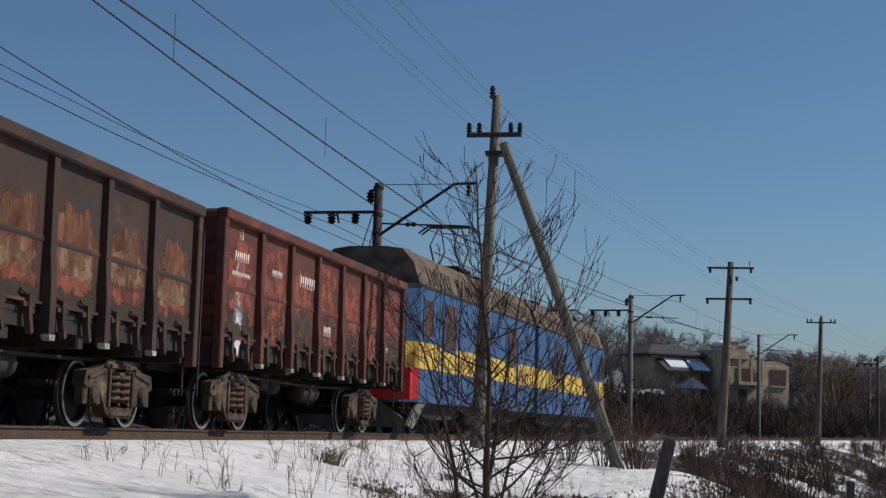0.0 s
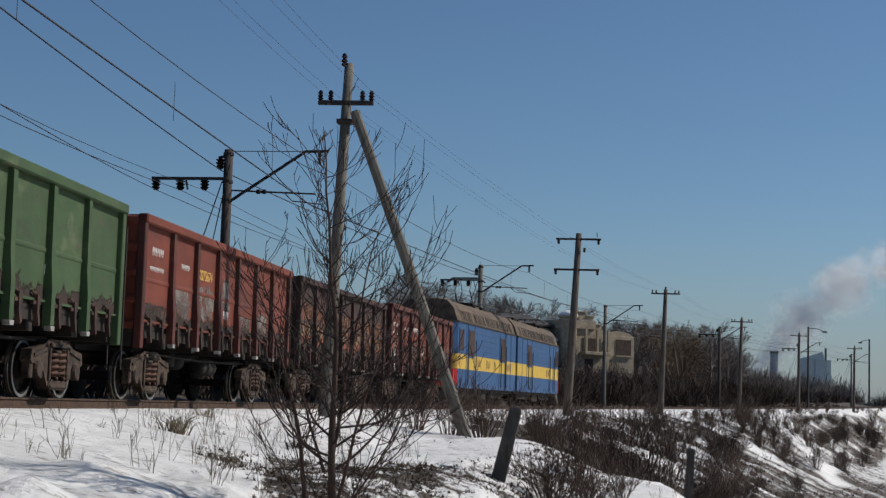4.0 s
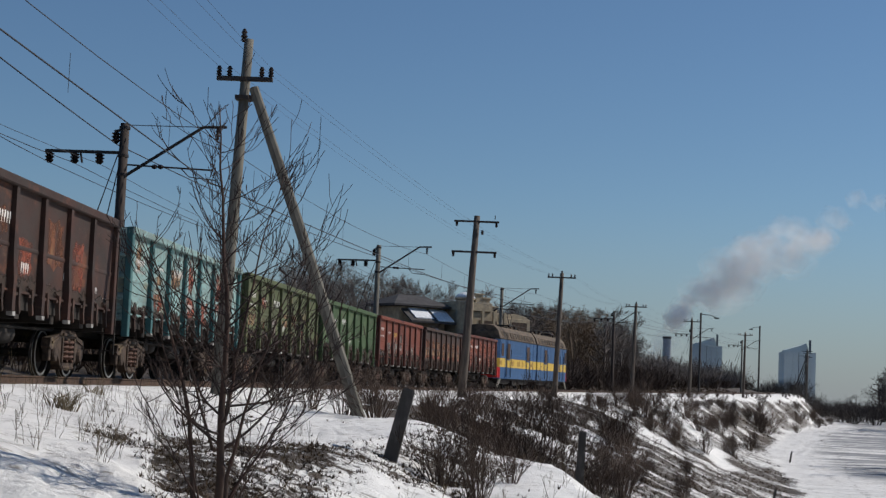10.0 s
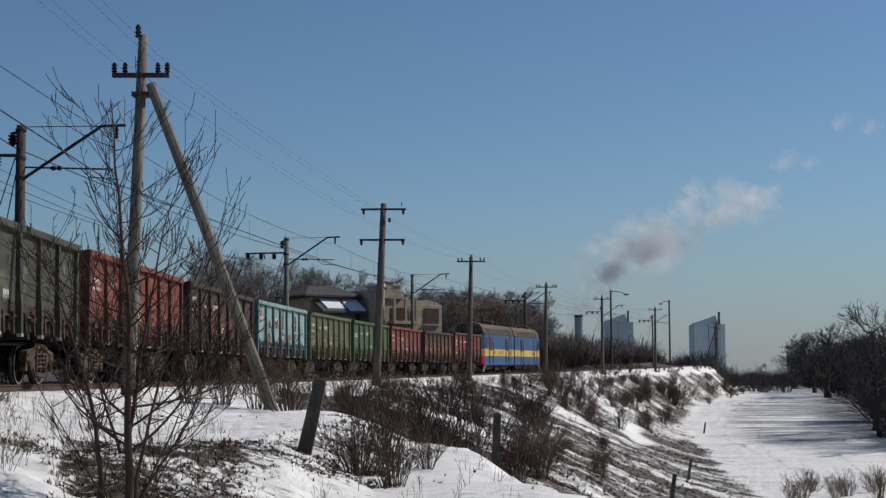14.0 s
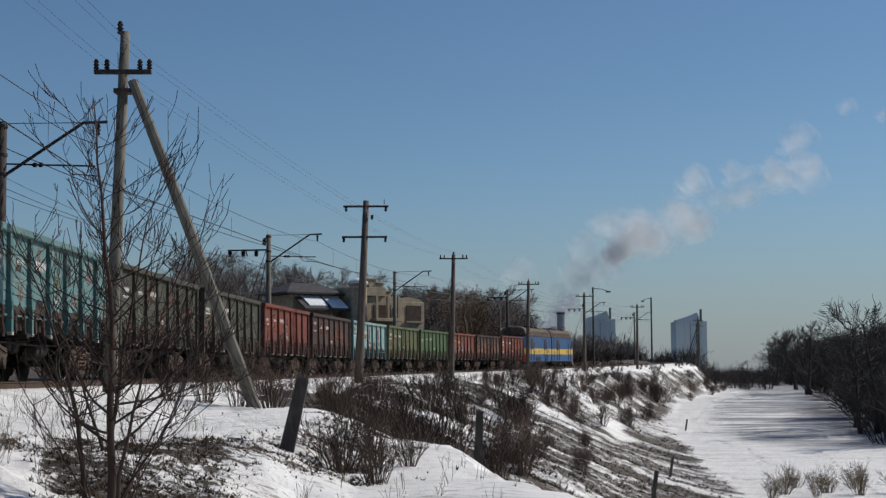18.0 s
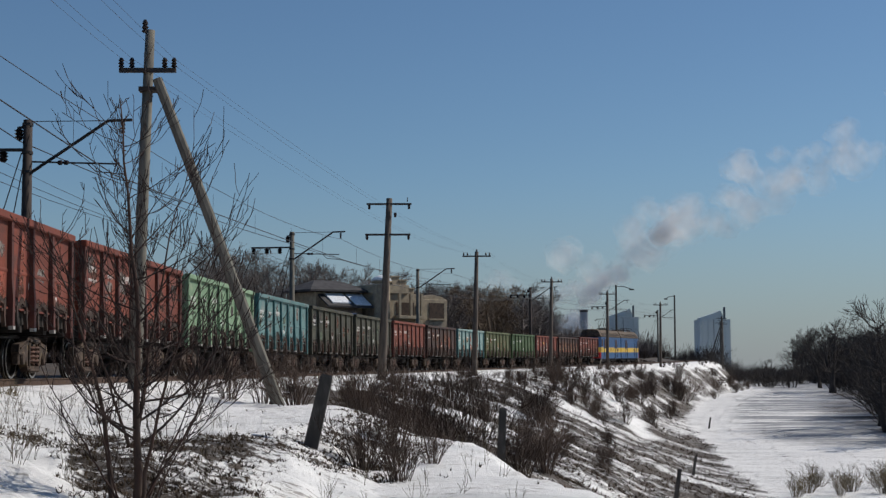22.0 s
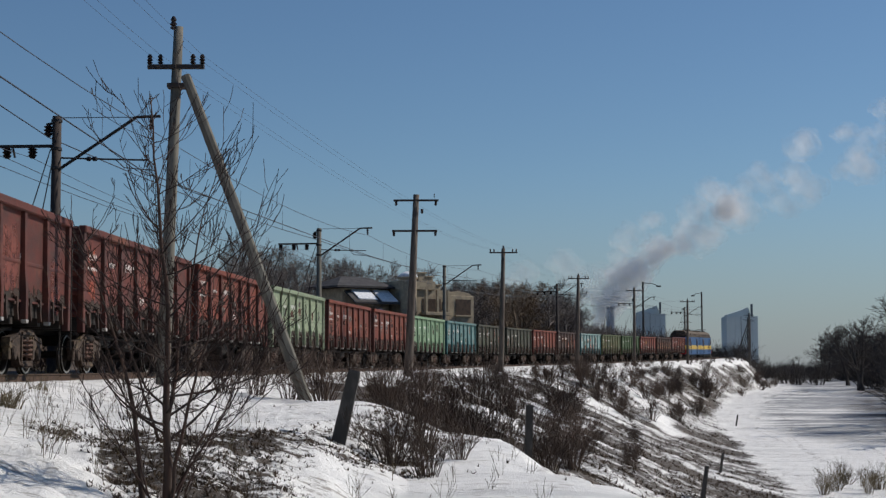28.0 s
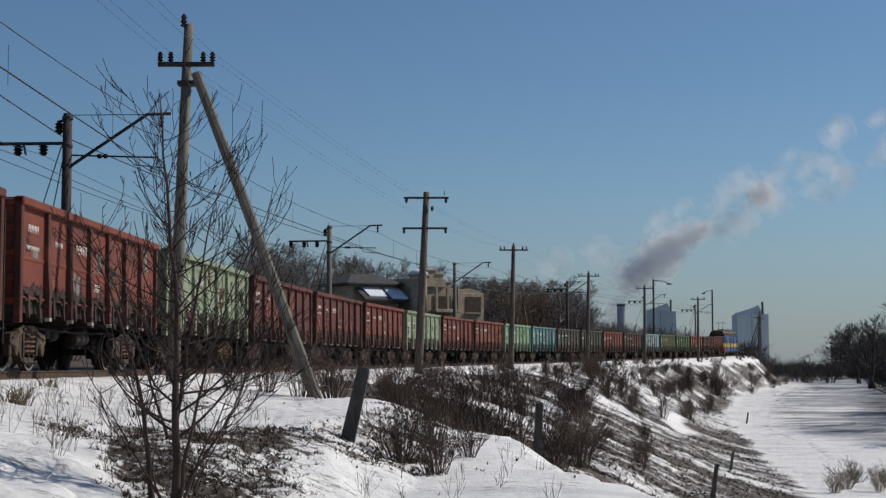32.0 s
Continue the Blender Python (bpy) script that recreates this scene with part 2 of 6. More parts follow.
def line_pose(s, off=0.0, up=0.0):
    p, h = line(s, off, up)
    return Matrix.Translation(p) @ pose(0, 0, 0, math.degrees(math.atan(float(np.interp(s + 5, _s, _z) - np.interp(s - 5, _s, _z)) / 10)), 0, -math.degrees(h))


def nearest(x, y):
    """Along and across the line, for arrays of places."""
    k = slice(0, None, 3)
    sx, sy, sh, ss = _x[k], _y[k], _h[k], _s[k]
    s, d = np.empty_like(x), np.empty_like(x)
    for i in range(0, len(x), 4000):
        j = slice(i, i + 4000)
        n = ((x[j, None] - sx) ** 2 + (y[j, None] - sy) ** 2).argmin(1)
        ex, ey = x[j] - sx[n], y[j] - sy[n]
        s[j] = ss[n] + ex * np.sin(sh[n]) + ey * np.cos(sh[n])
        d[j] = ex * np.cos(sh[n]) - ey * np.sin(sh[n])
    return s, d


def step(a, b, v):
    t = np.clip((v - a) / (b - a), 0, 1)
    return t * t * (3 - 2 * t)


@functools.lru_cache(maxsize=None)
def wave_set(size, seed, octaves):
    """Wave numbers, phases and heights of one pattern of relief."""
    rng, amp, rows = np.random.RandomState(seed), 1.0, []
    for o in range(octaves):
        for _ in range(5):
            a, ph = rng.uniform(0, 2 * math.pi), rng.uniform(0, 2 * math.pi)
            k = 2 * math.pi / (size * rng.uniform(0.7, 1.4))
            rows.append((k * math.cos(a), k * math.sin(a), ph, amp / 3.9))
        size, amp = size / 2.3, amp * 0.5
    return rows


def waves(x, y, size, seed, octaves=3):
    """Smooth uneven relief, about -1 to 1."""
    out = np.zeros_like(x)
    for kx, ky, ph, amp in wave_set(size, seed, octaves):
        out += amp * np.sin(kx * x + ky * y + ph)
    return out


FLOOR = -7.4          # the field below the embankment, where it is lowest


def field_floor(r):
    """The field climbs slowly with distance."""
    return np.interp(r, [0, 125, 250, 400, 900, 3000], [FLOOR, FLOOR, -4.5, -3.0, -0.5, 0.5])


def edge_x(y):
    """The right-hand brink of the level ground by the camera."""
    return np.interp(y, [-40, 0, 12, 19.3, 29, 34, 38, 46, 60], [9, 6, 4.0, 2.2, 1.05, -0.9, -2.8, -5.2, -6.0])


def bank_x(y):
    """The brink of the upper bench round the hollow, beside the leaning post."""
    return np.interp(y, [-40, 8, 12, 13.5, 15, 17.5, 19, 21, 24.5, 28, 33, 40], [-3.0, -2.3, -2.35, -3.0, -4.1, -4.4, -3.8, -2.3, -1.2, -0.8, -1.4, -3.5])


def toe_of(s):
    """How far from the line the embankment meets the field."""
    return np.interp(s, [40, 60, 100, 150, 200, 300], [28.5, 27.5, 24.5, 17.5, 13.5, 11.5])


def ground_height(x, y):
    """Height of the ground, and how much of it is dead grass rather than snow."""
    s, d = nearest(x, y)
    zt = np.interp(s, _s, _z)
    # line formation, embankment to the right; to the left an added bank closing the view under wagons, then rising
    # ground
    far = np.hypot(x, y)
    floor = field_floor(far)
    toe = toe_of(s)
    right = -0.62 + 0.47 * step(1.25, 1.75, d) - 0.30 * step(2.6, 5.2, d) + (floor + 0.45 - zt) * step(0, 1, (d - 4.4) / (toe - 4.4)) ** 0.9
    left = -0.62 + 0.5 * step(2.2, 4, -d) + 0.7 * step(4, 9, -d) + 7.5 * step(12, 70, -d) + 9 * step(90, 330, -d)
    emb = zt + np.where(d > 0, right, left)
    emb += 0.30 * waves(s, d * 0.4, 13, 3) * step(5.5, 9, d) * step(27, 18, d) + (0.10 * waves(x, y, 3.2, 4) + 0.05 * waves(x, y, 1.2, 24)) * step(4.6, 7, d) * step(27, 20, d)
    emb += 0.03 * waves(x, y, 1.7, 15) * step(1.7, 2.4, d)
    # level ground where the camera stands
    lower = -1.38 + 0.011 * np.clip(y - 16, 0, 20) + 0.12 * step(23, 30, y) - 0.02 * np.clip(14 - y, 0, 14) + 0.04 * waves(x, y, 5, 5) - 0.30 * np.exp(-((x + 2.5) ** 2 / 2.0 + (y - 16) ** 2 / 9))
    upper = -0.62 - 0.016 * np.clip(30 - y, 0, 18) - 0.05 * np.clip(13 - y, 0, 12) + 0.035 * waves(x, y, 4, 6) + 0.03 * waves(x, y, 1.1, 16)
    bd = bank_x(y) - x
    u = step(-1.3, 0.5, bd + 0.25 * waves(x, y, 2.5, 7))
    plat = lower + (upper - lower) * u
    over = x - edge_x(y) - 0.25 * waves(x, y, 6, 8)
    plat = plat - 0.62 * np.clip(over, 0, None) - 0.10 * step(-1.2, 0.3, over)
    plat = np.where(y > 44, plat - 0.4 * (y - 44), plat)
    near = step(2.4, 5.0, d)
    z = np.where(d > 0, np.maximum(emb, np.maximum(plat, floor - 1) * near + emb * (1 - near)), emb)
    z = np.maximum(z, floor + 0.12 * waves(x, y, 30, 9) + 0.03 * waves(x, y, 3, 10))
    z = np.where((y < 0) & (d > 4), np.maximum(z, -1.75), z)
    # dead grass and bare earth
    slope = step(34, 42, y) * step(4.6, 7.0, d) * step(toe + 1.0, toe - 2.5, d) * np.where(z < emb + 0.4, 1, 0)
    grass = slope * (0.57 + 0.22 * waves(s, d * 0.28, 9, 11, 4) + 0.12 * waves(x, y, 3, 19))
    # one bare chute of snow down the slope, and smaller tongues beside it
    chute = np.exp(-((s - np.interp(d, [5, 7, 11.7, 15.9, 18.2], [134, 129.5, 118, 98.6, 85])) / np.interp(d, [5, 14], [8, 7])) ** 2) * step(20, 17, d)
    grass = grass * (1 - 0.8 * chute * step(4, 7, d))
    side = x / np.maximum(y, 1)
    hollow = step(-3.6, -1.9, bd) * step(0.75, -0.25, bd + 0.3 * waves(x, y, 1.6, 31)) * step(11.5, 13.5, y) * step(31, 26, y) * step(0.02, -0.025, side) * step(-0.25, -0.205, side)
    grass = np.maximum(grass, hollow * (0.41 + 0.13 * step(-0.07, -0.12, side) + 0.13 * waves(x, y, 2.2, 12)))
    bankface = step(-2.4, -0.8, bd) * step(1.2, -0.1, bd) * step(14, 17, y) * step(31, 26, y)
    grass = np.maximum(grass, bankface * (0.36 + 0.12 * waves(x, y, 2.4, 41)))
    brink = step(0.5, 1.4, over) * step(12, 4, over) * np.where(y < 60, 1, 0) * np.where(z > floor + 0.5, 1, 0)
    grass = np.maximum(grass, brink * (0.85 + 0.35 * waves(x, y, 4, 13)))
    # dark ground left of the track, added partly as shade under the wagons
    leftside = step(1.5, 2.6, -d) * (1.15 + 0.15 * waves(x, y, 14, 14)) - 0.55 * step(10, 30, -d)
    grass = np.maximum(grass, leftside)
    # furrowed field with stubble, a trodden strip along the toe and two curving wheel tracks
    fld = d - toe
    stubble = step(9, 20, fld) * (0.44 + 0.16 * waves(x * 0.12, y * 0.5, 7, 33) + 0.06 * waves(x, y, 25, 18)) + 0.33 * step(14, 8, fld)
    for c, w in ((4.0, 0.22), (5.6, 0.22), (8.5, 0.3)):
        stubble = np.maximum(stubble, 0.47 * np.exp(-((fld - c - 1.6 * np.sin(s / 17.0 + c)) / w) ** 2))
    tuft = 0.42 * step(0.45, 0.9, waves(x, y, 9, 17)) * step(3.2, 4.5, d)
    grass = np.maximum(grass, np.where(z > floor + 1, tuft, stubble))
    return z, np.clip(grass, 0, 1)


def ground_at(x, y):
    z, _ = ground_height(np.array([float(x)]), np.array([float(y)]))
    return float(z[0])


def build_ground():
    az = np.radians(np.concatenate([np.arange(-180, -32, 4.0), np.arange(-32, -19, 0.5), np.arange(-19, 19.5, 0.11), np.arange(19.5, 32, 0.5), np.arange(32, 180, 4.0)]))
    rr = np.concatenate([[0.6, 2, 4, 6, 8], np.exp(np.linspace(math.log(9), math.log(420), 330)), [460, 520, 600, 720, 900, 1200, 1700, 2400, 3400]])
    a, r = np.meshgrid(az, rr)
    x, y = (np.sin(a) * r).ravel(), (np.cos(a) * r).ravel()
    z, g = ground_height(x, y)
    n, k = len(az), len(rr)
    i = np.arange((k - 1) * n).reshape(k - 1, n)
    j = np.roll(i, -1, 1)
    quads = np.stack([i, j, j + n, i + n], -1).reshape(-1, 4)
    me = bpy.data.meshes.new("ground")
    me.from_pydata(np.stack([x, y, z], 1).tolist() + [(0, 0, float(z[:n].mean()))], [], quads.tolist() + [(int(q + 1) % n, int(q), n * k) for q in range(n)])
    att = me.attributes.new("grass", "FLOAT", "POINT")
    att.data.foreach_set("value", np.append(g, 0.0))
    gs, gd = nearest(x, y)
    plough = step(2.5, 6.5, gd - toe_of(gs)) * step(-5, 9, gs - 150 + 1.45 * gd)
    att = me.attributes.new("plough", "FLOAT", "POINT")
    att.data.foreach_set("value", np.append(plough, 0.0))
    att = me.attributes.new("downhill", "FLOAT_VECTOR", "POINT")
    att.data.foreach_set("vector", np.append(np.stack([gs, gd * 0.16, 0 * gs], 1).ravel(), [0.0, 0.0, 0.0]))
    me.polygons.foreach_set("use_smooth", [True] * len(me.polygons))
    ob = new("ground", me)
    tagged(ob, "snow-covered ground with dead grass, embankment slope and field", "ground", kind="structure")
    m = bpy.data.materials.new("snow_and_dead_grass")
    m.use_nodes = True
    nt = m.node_tree
    b = nt.nodes["Principled BSDF"]
    b.inputs["Roughness"].default_value = 0.75
    tc = nt.nodes.new("ShaderNodeTexCoord")

    def tex(sc, det=6, ro=0.6, vec=None, dist=0.0):
        t = nt.nodes.new("ShaderNodeTexNoise")
        t.inputs["Scale"].default_value, t.inputs["Detail"].default_value = sc, det
        t.inputs["Roughness"].default_value, t.inputs["Distortion"].default_value = ro, dist
        nt.links.new(vec or tc.outputs["Object"], t.inputs["Vector"])
        return t.outputs["Fac"]

    def math_node(op, p, q):
        t = nt.nodes.new("ShaderNodeMath")
        t.operation = op
        for v, s in ((p, 0), (q, 1)):
            if isinstance(v, (int, float)):
                t.inputs[s].default_value = v
            else:
                nt.links.new(v, t.inputs[s])
        return t.outputs[0]

    def rng(v, a0, a1, b0=0.0, b1=1.0):
        t = nt.nodes.new("ShaderNodeMapRange")
        for nm, w in (("From Min", a0), ("From Max", a1), ("To Min", b0), ("To Max", b1)):
            t.inputs[nm].default_value = w
        nt.links.new(v, t.inputs["Value"])
        return t.outputs[0]

    def mixc(f, p, q):
        t = nt.nodes.new("ShaderNodeMix")
        t.data_type = "RGBA"
        nt.links.new(f, t.inputs["Factor"])
        for v, s in ((p, 6), (q, 7)):
            if isinstance(v, tuple):
                t.inputs[s].default_value = (*v, 1)
            else:
                nt.links.new(v, t.inputs[s])
        return t.outputs[2]
    at = nt.nodes.new("ShaderNodeAttribute")
    at.attribute_name = "grass"
    # tufts poke through: fine noise against the cover value
    streak = nt.nodes.new("ShaderNodeMapping")
    streak.inputs["Scale"].default_value = (0.45, 1.6, 1.0)
    streak.inputs["Rotation"].default_value = (0, 0, radians(-28))
    nt.links.new(tc.outputs["Object"], streak.inputs["Vector"])
    down = nt.nodes.new("ShaderNodeAttribute")
    down.attribute_name = "downhill"
    fine = math_node("ADD", math_node("MULTIPLY", tex(0.9, 9, 0.74, down.outputs["Vector"], 0.8), 0.6), math_node("MULTIPLY", tex(7.5, 6, 0.72, streak.outputs[0]), 0.4))
    grain = math_node("ADD", math_node("MULTIPLY", tex(2.6, 5, 0.6), 0.4), math_node("MULTIPLY", tex(9.0, 6, 0.68), 0.6))
    fine = math_node("ADD", math_node("MULTIPLY", math_node("ADD", math_node("MULTIPLY", fine, 0.5), math_node("MULTIPLY", grain, 0.5)), 3.0), -1.0)
    cover = rng(math_node("SUBTRACT", math_node("MULTIPLY", at.outputs["Fac"], 1.0), fine), -0.04, 0.04)
    # darker mottling puts the shade of small pits into the snow colour
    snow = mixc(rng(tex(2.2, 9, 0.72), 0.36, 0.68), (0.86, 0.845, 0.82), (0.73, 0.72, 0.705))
    specks = rng(math_node("ADD", tex(8.0, 5, 0.7, streak.outputs[0]), math_node("MULTIPLY", tex(0.8, 3), 0.35)), 0.75, 0.80)
    snow = mixc(math_node("MULTIPLY", specks, 0.75), snow, (0.22, 0.19, 0.15))
    # grey streaks colour in furrow shade along with rows of stubble
    furrow = nt.nodes.new("ShaderNodeMapping")
    furrow.inputs["Scale"].default_value = (0.12, 1.0, 1.0)
    furrow.inputs["Rotation"].default_value = (0, 0, radians(8))
    nt.links.new(tc.outputs["Object"], furrow.inputs["Vector"])
    snow = mixc(math_node("MULTIPLY", rng(tex(0.8, 7, 0.66, furrow.outputs[0]), 0.50, 0.62), 0.35), snow, (0.40, 0.40, 0.40))
    # ploughed ground beyond the toe: long ridges of bare soil and stubble between drifts, with belt-tree shade put into
    # their grey-blue
    ridge = nt.nodes.new("ShaderNodeMapping")
    ridge.inputs["Scale"].default_value = (0.035, 0.21, 0.3)
    nt.links.new(tc.outputs["Object"], ridge.inputs["Vector"])
    pl = nt.nodes.new("ShaderNodeAttribute")
    pl.attribute_name = "plough"
    bare = math_node("MULTIPLY", rng(math_node("ADD", math_node("MULTIPLY", tex(1.0, 8, 0.72, ridge.outputs[0], 0.6), 0.75), math_node("MULTIPLY", tex(0.035, 3), 0.25)), 0.43, 0.51), 0.88)
    snow = mixc(math_node("MULTIPLY", bare, pl.outputs["Fac"]), snow, (0.17, 0.175, 0.19))
    grass = mixc(rng(tex(2.0, 10, 0.75, streak.outputs[0]), 0.40, 0.60), (0.030, 0.022, 0.016), (0.100, 0.072, 0.048))
    grass = mixc(rng(tex(0.35, 4), 0.4, 0.65), grass, (0.045, 0.033, 0.024))
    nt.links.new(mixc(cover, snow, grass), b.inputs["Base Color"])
    bp = nt.nodes.new("ShaderNodeBump")
    bp.inputs["Strength"].default_value, bp.inputs["Distance"].default_value = 0.8, 0.10
    nt.links.new(math_node("ADD", tex(3.4, 10, 0.72), math_node("MULTIPLY", cover, 0.25)), bp.inputs["Height"])
    nt.links.new(bp.outputs[0], b.inputs["Normal"])
    me.materials.append(m)
    return ob


ground = build_ground()


def strip(name, s0, s1, ds, prof, material, parent=None, off=0.0, smooth=False):
    """A cross-section of (across, up) drawn along the line."""
    g = Geo()
    ss = np.arange(s0, s1 + ds, ds)
    n = len(prof)
    for s in ss:
        for a, u in prof:
            p, _ = line(s, a + off, u)
            g.v.append(tuple(p))
    for i in range(len(ss) - 1):
        for k in range(n):
            g.f.append((i * n + k, i * n + (k + 1) % n, (i + 1) * n + (k + 1) % n, (i + 1) * n + k))
    return part(name, g, material, parent, smooth=smooth)


# ballast bed, rails and sleepers
bed = strip("ballast_bed", -400, 700, 4, [(-3.0, -0.75), (-1.9, -0.24), (1.55, -0.24), (1.95, -0.75)], M["ballast"])
tagged(bed, "oil-stained crushed stone ballast bed with thin snow", "track bed", kind="structure")
for side in (-1, 1):
    rail_prof = [(-0.075, -0.18), (-0.075, -0.165), (-0.012, -0.145), (-0.012, -0.045), (-0.036, -0.03), (-0.036, 0.0), (0.036, 0.0), (0.036, -0.03), (0.012, -0.045), (0.012, -0.145), (0.075, -0.165), (0.075, -0.18)]
    r = strip("rail", -400, 700, 3, rail_prof, M["rail"], off=side * 0.797)
    tagged(r, "rusty steel running rail with a worn head", "rail", "rails of the track", kind="structure")
    strip("rail_head", -400, 700, 3, [(-0.03, 0.0005), (-0.03, 0.002), (0.03, 0.002), (0.03, 0.0005)], M["rail_head"], r, off=side * 0.797)
_sl = Geo().box(-1.35, 1.35, -0.13, 0.13, -0.30, -0.185, 0.02).mesh("sleeper")
_sl.materials.append(M["sleeper"])
for k in range(300):
    part("sleeper", _sl, M["sleeper"], bed, at=line_pose(-46 + k * 0.6))


# ---- the train ----
PITCH, TOP = 13.92, 3.60


def paint(name, col, dark, wear, rust=(0.10, 0.055, 0.035), cut=(0.56, 0.66), grime=0.62, scrawl=None):
    """Old wagon paint: faded base, bare patches of other coats, rust, and grime that follows its own blotches."""
    col, dark, wear = (tuple(v * 0.66 for v in c) for c in (col, dark, wear))
    m = mat(name, col, 0.75, col2=dark, scale=1.4, col3=wear, scale3=1.1, cut3=cut, bump=0.25, bscale=22, stretch=(0.6, 0.6, 1.0), vary=0.08)
    nt = m.node_tree
    b = nt.nodes["Principled BSDF"]
    src = b.inputs["Base Color"].links[0].from_socket
    tc = [n for n in nt.nodes if n.bl_idname == "ShaderNodeMapping"][0].outputs[0]
    prev = src
    for sc, lo, hi, c, amt, dist in ((4.0, 0.60, 0.68, rust, 0.85, 0.6), (0.9, grime - 0.12, grime + 0.12, (0.035, 0.028, 0.024), 0.75, 1.5)):
        t = nt.nodes.new("ShaderNodeTexNoise")
        t.inputs["Scale"].default_value, t.inputs["Detail"].default_value, t.inputs["Roughness"].default_value, t.inputs["Distortion"].default_value = sc, 8, 0.7, dist
        nt.links.new(tc, t.inputs["Vector"])
        r = nt.nodes.new("ShaderNodeMapRange")
        for nm, w in (("From Min", lo), ("From Max", hi), ("To Max", amt)):
            r.inputs[nm].default_value = w
        nt.links.new(t.outputs["Fac"], r.inputs["Value"])
        x = nt.nodes.new("ShaderNodeMix")
        x.data_type = "RGBA"
        nt.links.new(r.outputs[0], x.inputs["Factor"])
        nt.links.new(prev, x.inputs[6])
        x.inputs[7].default_value = (*c, 1)
        prev = x.outputs[2]
    if scrawl:
        # thin wandering strokes where two coats meet
        t, q, w, r, x = (nt.nodes.new("ShaderNode" + k) for k in ("TexNoise", "Math", "Math", "MapRange", "Mix"))
        t.inputs["Scale"].default_value, t.inputs["Detail"].default_value, t.inputs["Distortion"].default_value = 1.9, 3, 2.2
        nt.links.new(tc, t.inputs["Vector"])
        q.operation, w.operation = "SUBTRACT", "ABSOLUTE"
        q.inputs[1].default_value = 0.5
        nt.links.new(t.outputs["Fac"], q.inputs[0])
        nt.links.new(q.outputs[0], w.inputs[0])
        for nm, v in (("From Min", 0.022), ("From Max", 0.050), ("To Min", 0.8), ("To Max", 0.0)):
            r.inputs[nm].default_value = v
        nt.links.new(w.outputs[0], r.inputs["Value"])
        x.data_type = "RGBA"
        nt.links.new(r.outputs[0], x.inputs["Factor"])
        nt.links.new(prev, x.inputs[6])
        x.inputs[7].default_value = (*scrawl, 1)
        prev = x.outputs[2]
    nt.links.new(prev, b.inputs["Base Color"])
    return m


SOOT = mat("grimy_latch", (0.030, 0.022, 0.018), 0.85, 0.1, col2=(0.07, 0.036, 0.026), scale=3, vary=0.3)
PAINTS = {
    "red": paint("red_oxide_paint", (0.165, 0.038, 0.026), (0.095, 0.026, 0.02), (0.22, 0.072, 0.042), grime=0.60),
    "dark": paint("dark_brown_paint", (0.080, 0.034, 0.024), (0.042, 0.023, 0.018), (0.20, 0.07, 0.034), grime=0.55),
    "orange": paint("orange_red_paint", (0.245, 0.057, 0.031), (0.175, 0.042, 0.025), (0.13, 0.04, 0.027), grime=0.66),
    "green": paint("mid_green_paint", (0.072, 0.125, 0.05), (0.052, 0.098, 0.038), (0.12, 0.16, 0.075), grime=0.66),
    "olive": paint("olive_green_paint", (0.125, 0.145, 0.062), (0.085, 0.105, 0.045), (0.19, 0.14, 0.07), grime=0.64),
    "turquoise": paint("faded_turquoise_paint", (0.33, 0.50, 0.475), (0.255, 0.425, 0.42), (0.40, 0.36, 0.22), rust=(0.16, 0.075, 0.04), grime=0.62, scrawl=(0.14, 0.17, 0.16)),
    "dark_olive": paint("dark_olive_paint", (0.072, 0.072, 0.046), (0.045, 0.047, 0.033), (0.12, 0.105, 0.065), grime=0.60),
    "blue": paint("pale_blue_paint", (0.16, 0.29, 0.285), (0.11, 0.215, 0.22), (0.26, 0.30, 0.27), grime=0.64),
    "mint": paint("mint_green_paint", (0.27, 0.40, 0.25), (0.20, 0.32, 0.19), (0.36, 0.44, 0.28), grime=0.72, scrawl=(0.16, 0.24, 0.15)),
    "pale": paint("pale_grey_green_paint", (0.35, 0.41, 0.265), (0.26, 0.33, 0.195), (0.44, 0.46, 0.34), grime=0.68, scrawl=(0.13, 0.15, 0.11)),
    "teal_post": paint("teal_post_paint", (0.075, 0.20, 0.205), (0.05, 0.145, 0.155), (0.19, 0.30, 0.28), grime=0.66),
    # darker copy of the red paints, with the posts' shade in its colour
    "shaded_red_post": paint("shaded_red_post_paint", (0.135, 0.036, 0.025), (0.085, 0.027, 0.021), (0.18, 0.06, 0.038), grime=0.60),
}
LOOKS = {"red": "faded red-oxide", "dark": "dark brown, graffiti-worn", "orange": "orange-red", "green": "mid-green", "olive": "olive-green",
         "turquoise": "faded turquoise, flaking", "dark_olive": "dark olive, sooty", "blue": "pale blue", "mint": "bright mint-green", "pale": "pale grey-green, peeling"}
ORDER = ["red", "dark", "orange", "green", "olive", "turquoise", "dark", "orange", "dark_olive", "dark_olive", "blue", "mint", "orange", "orange", "pale", "orange", "red", "red", "pale", "orange", "red"]


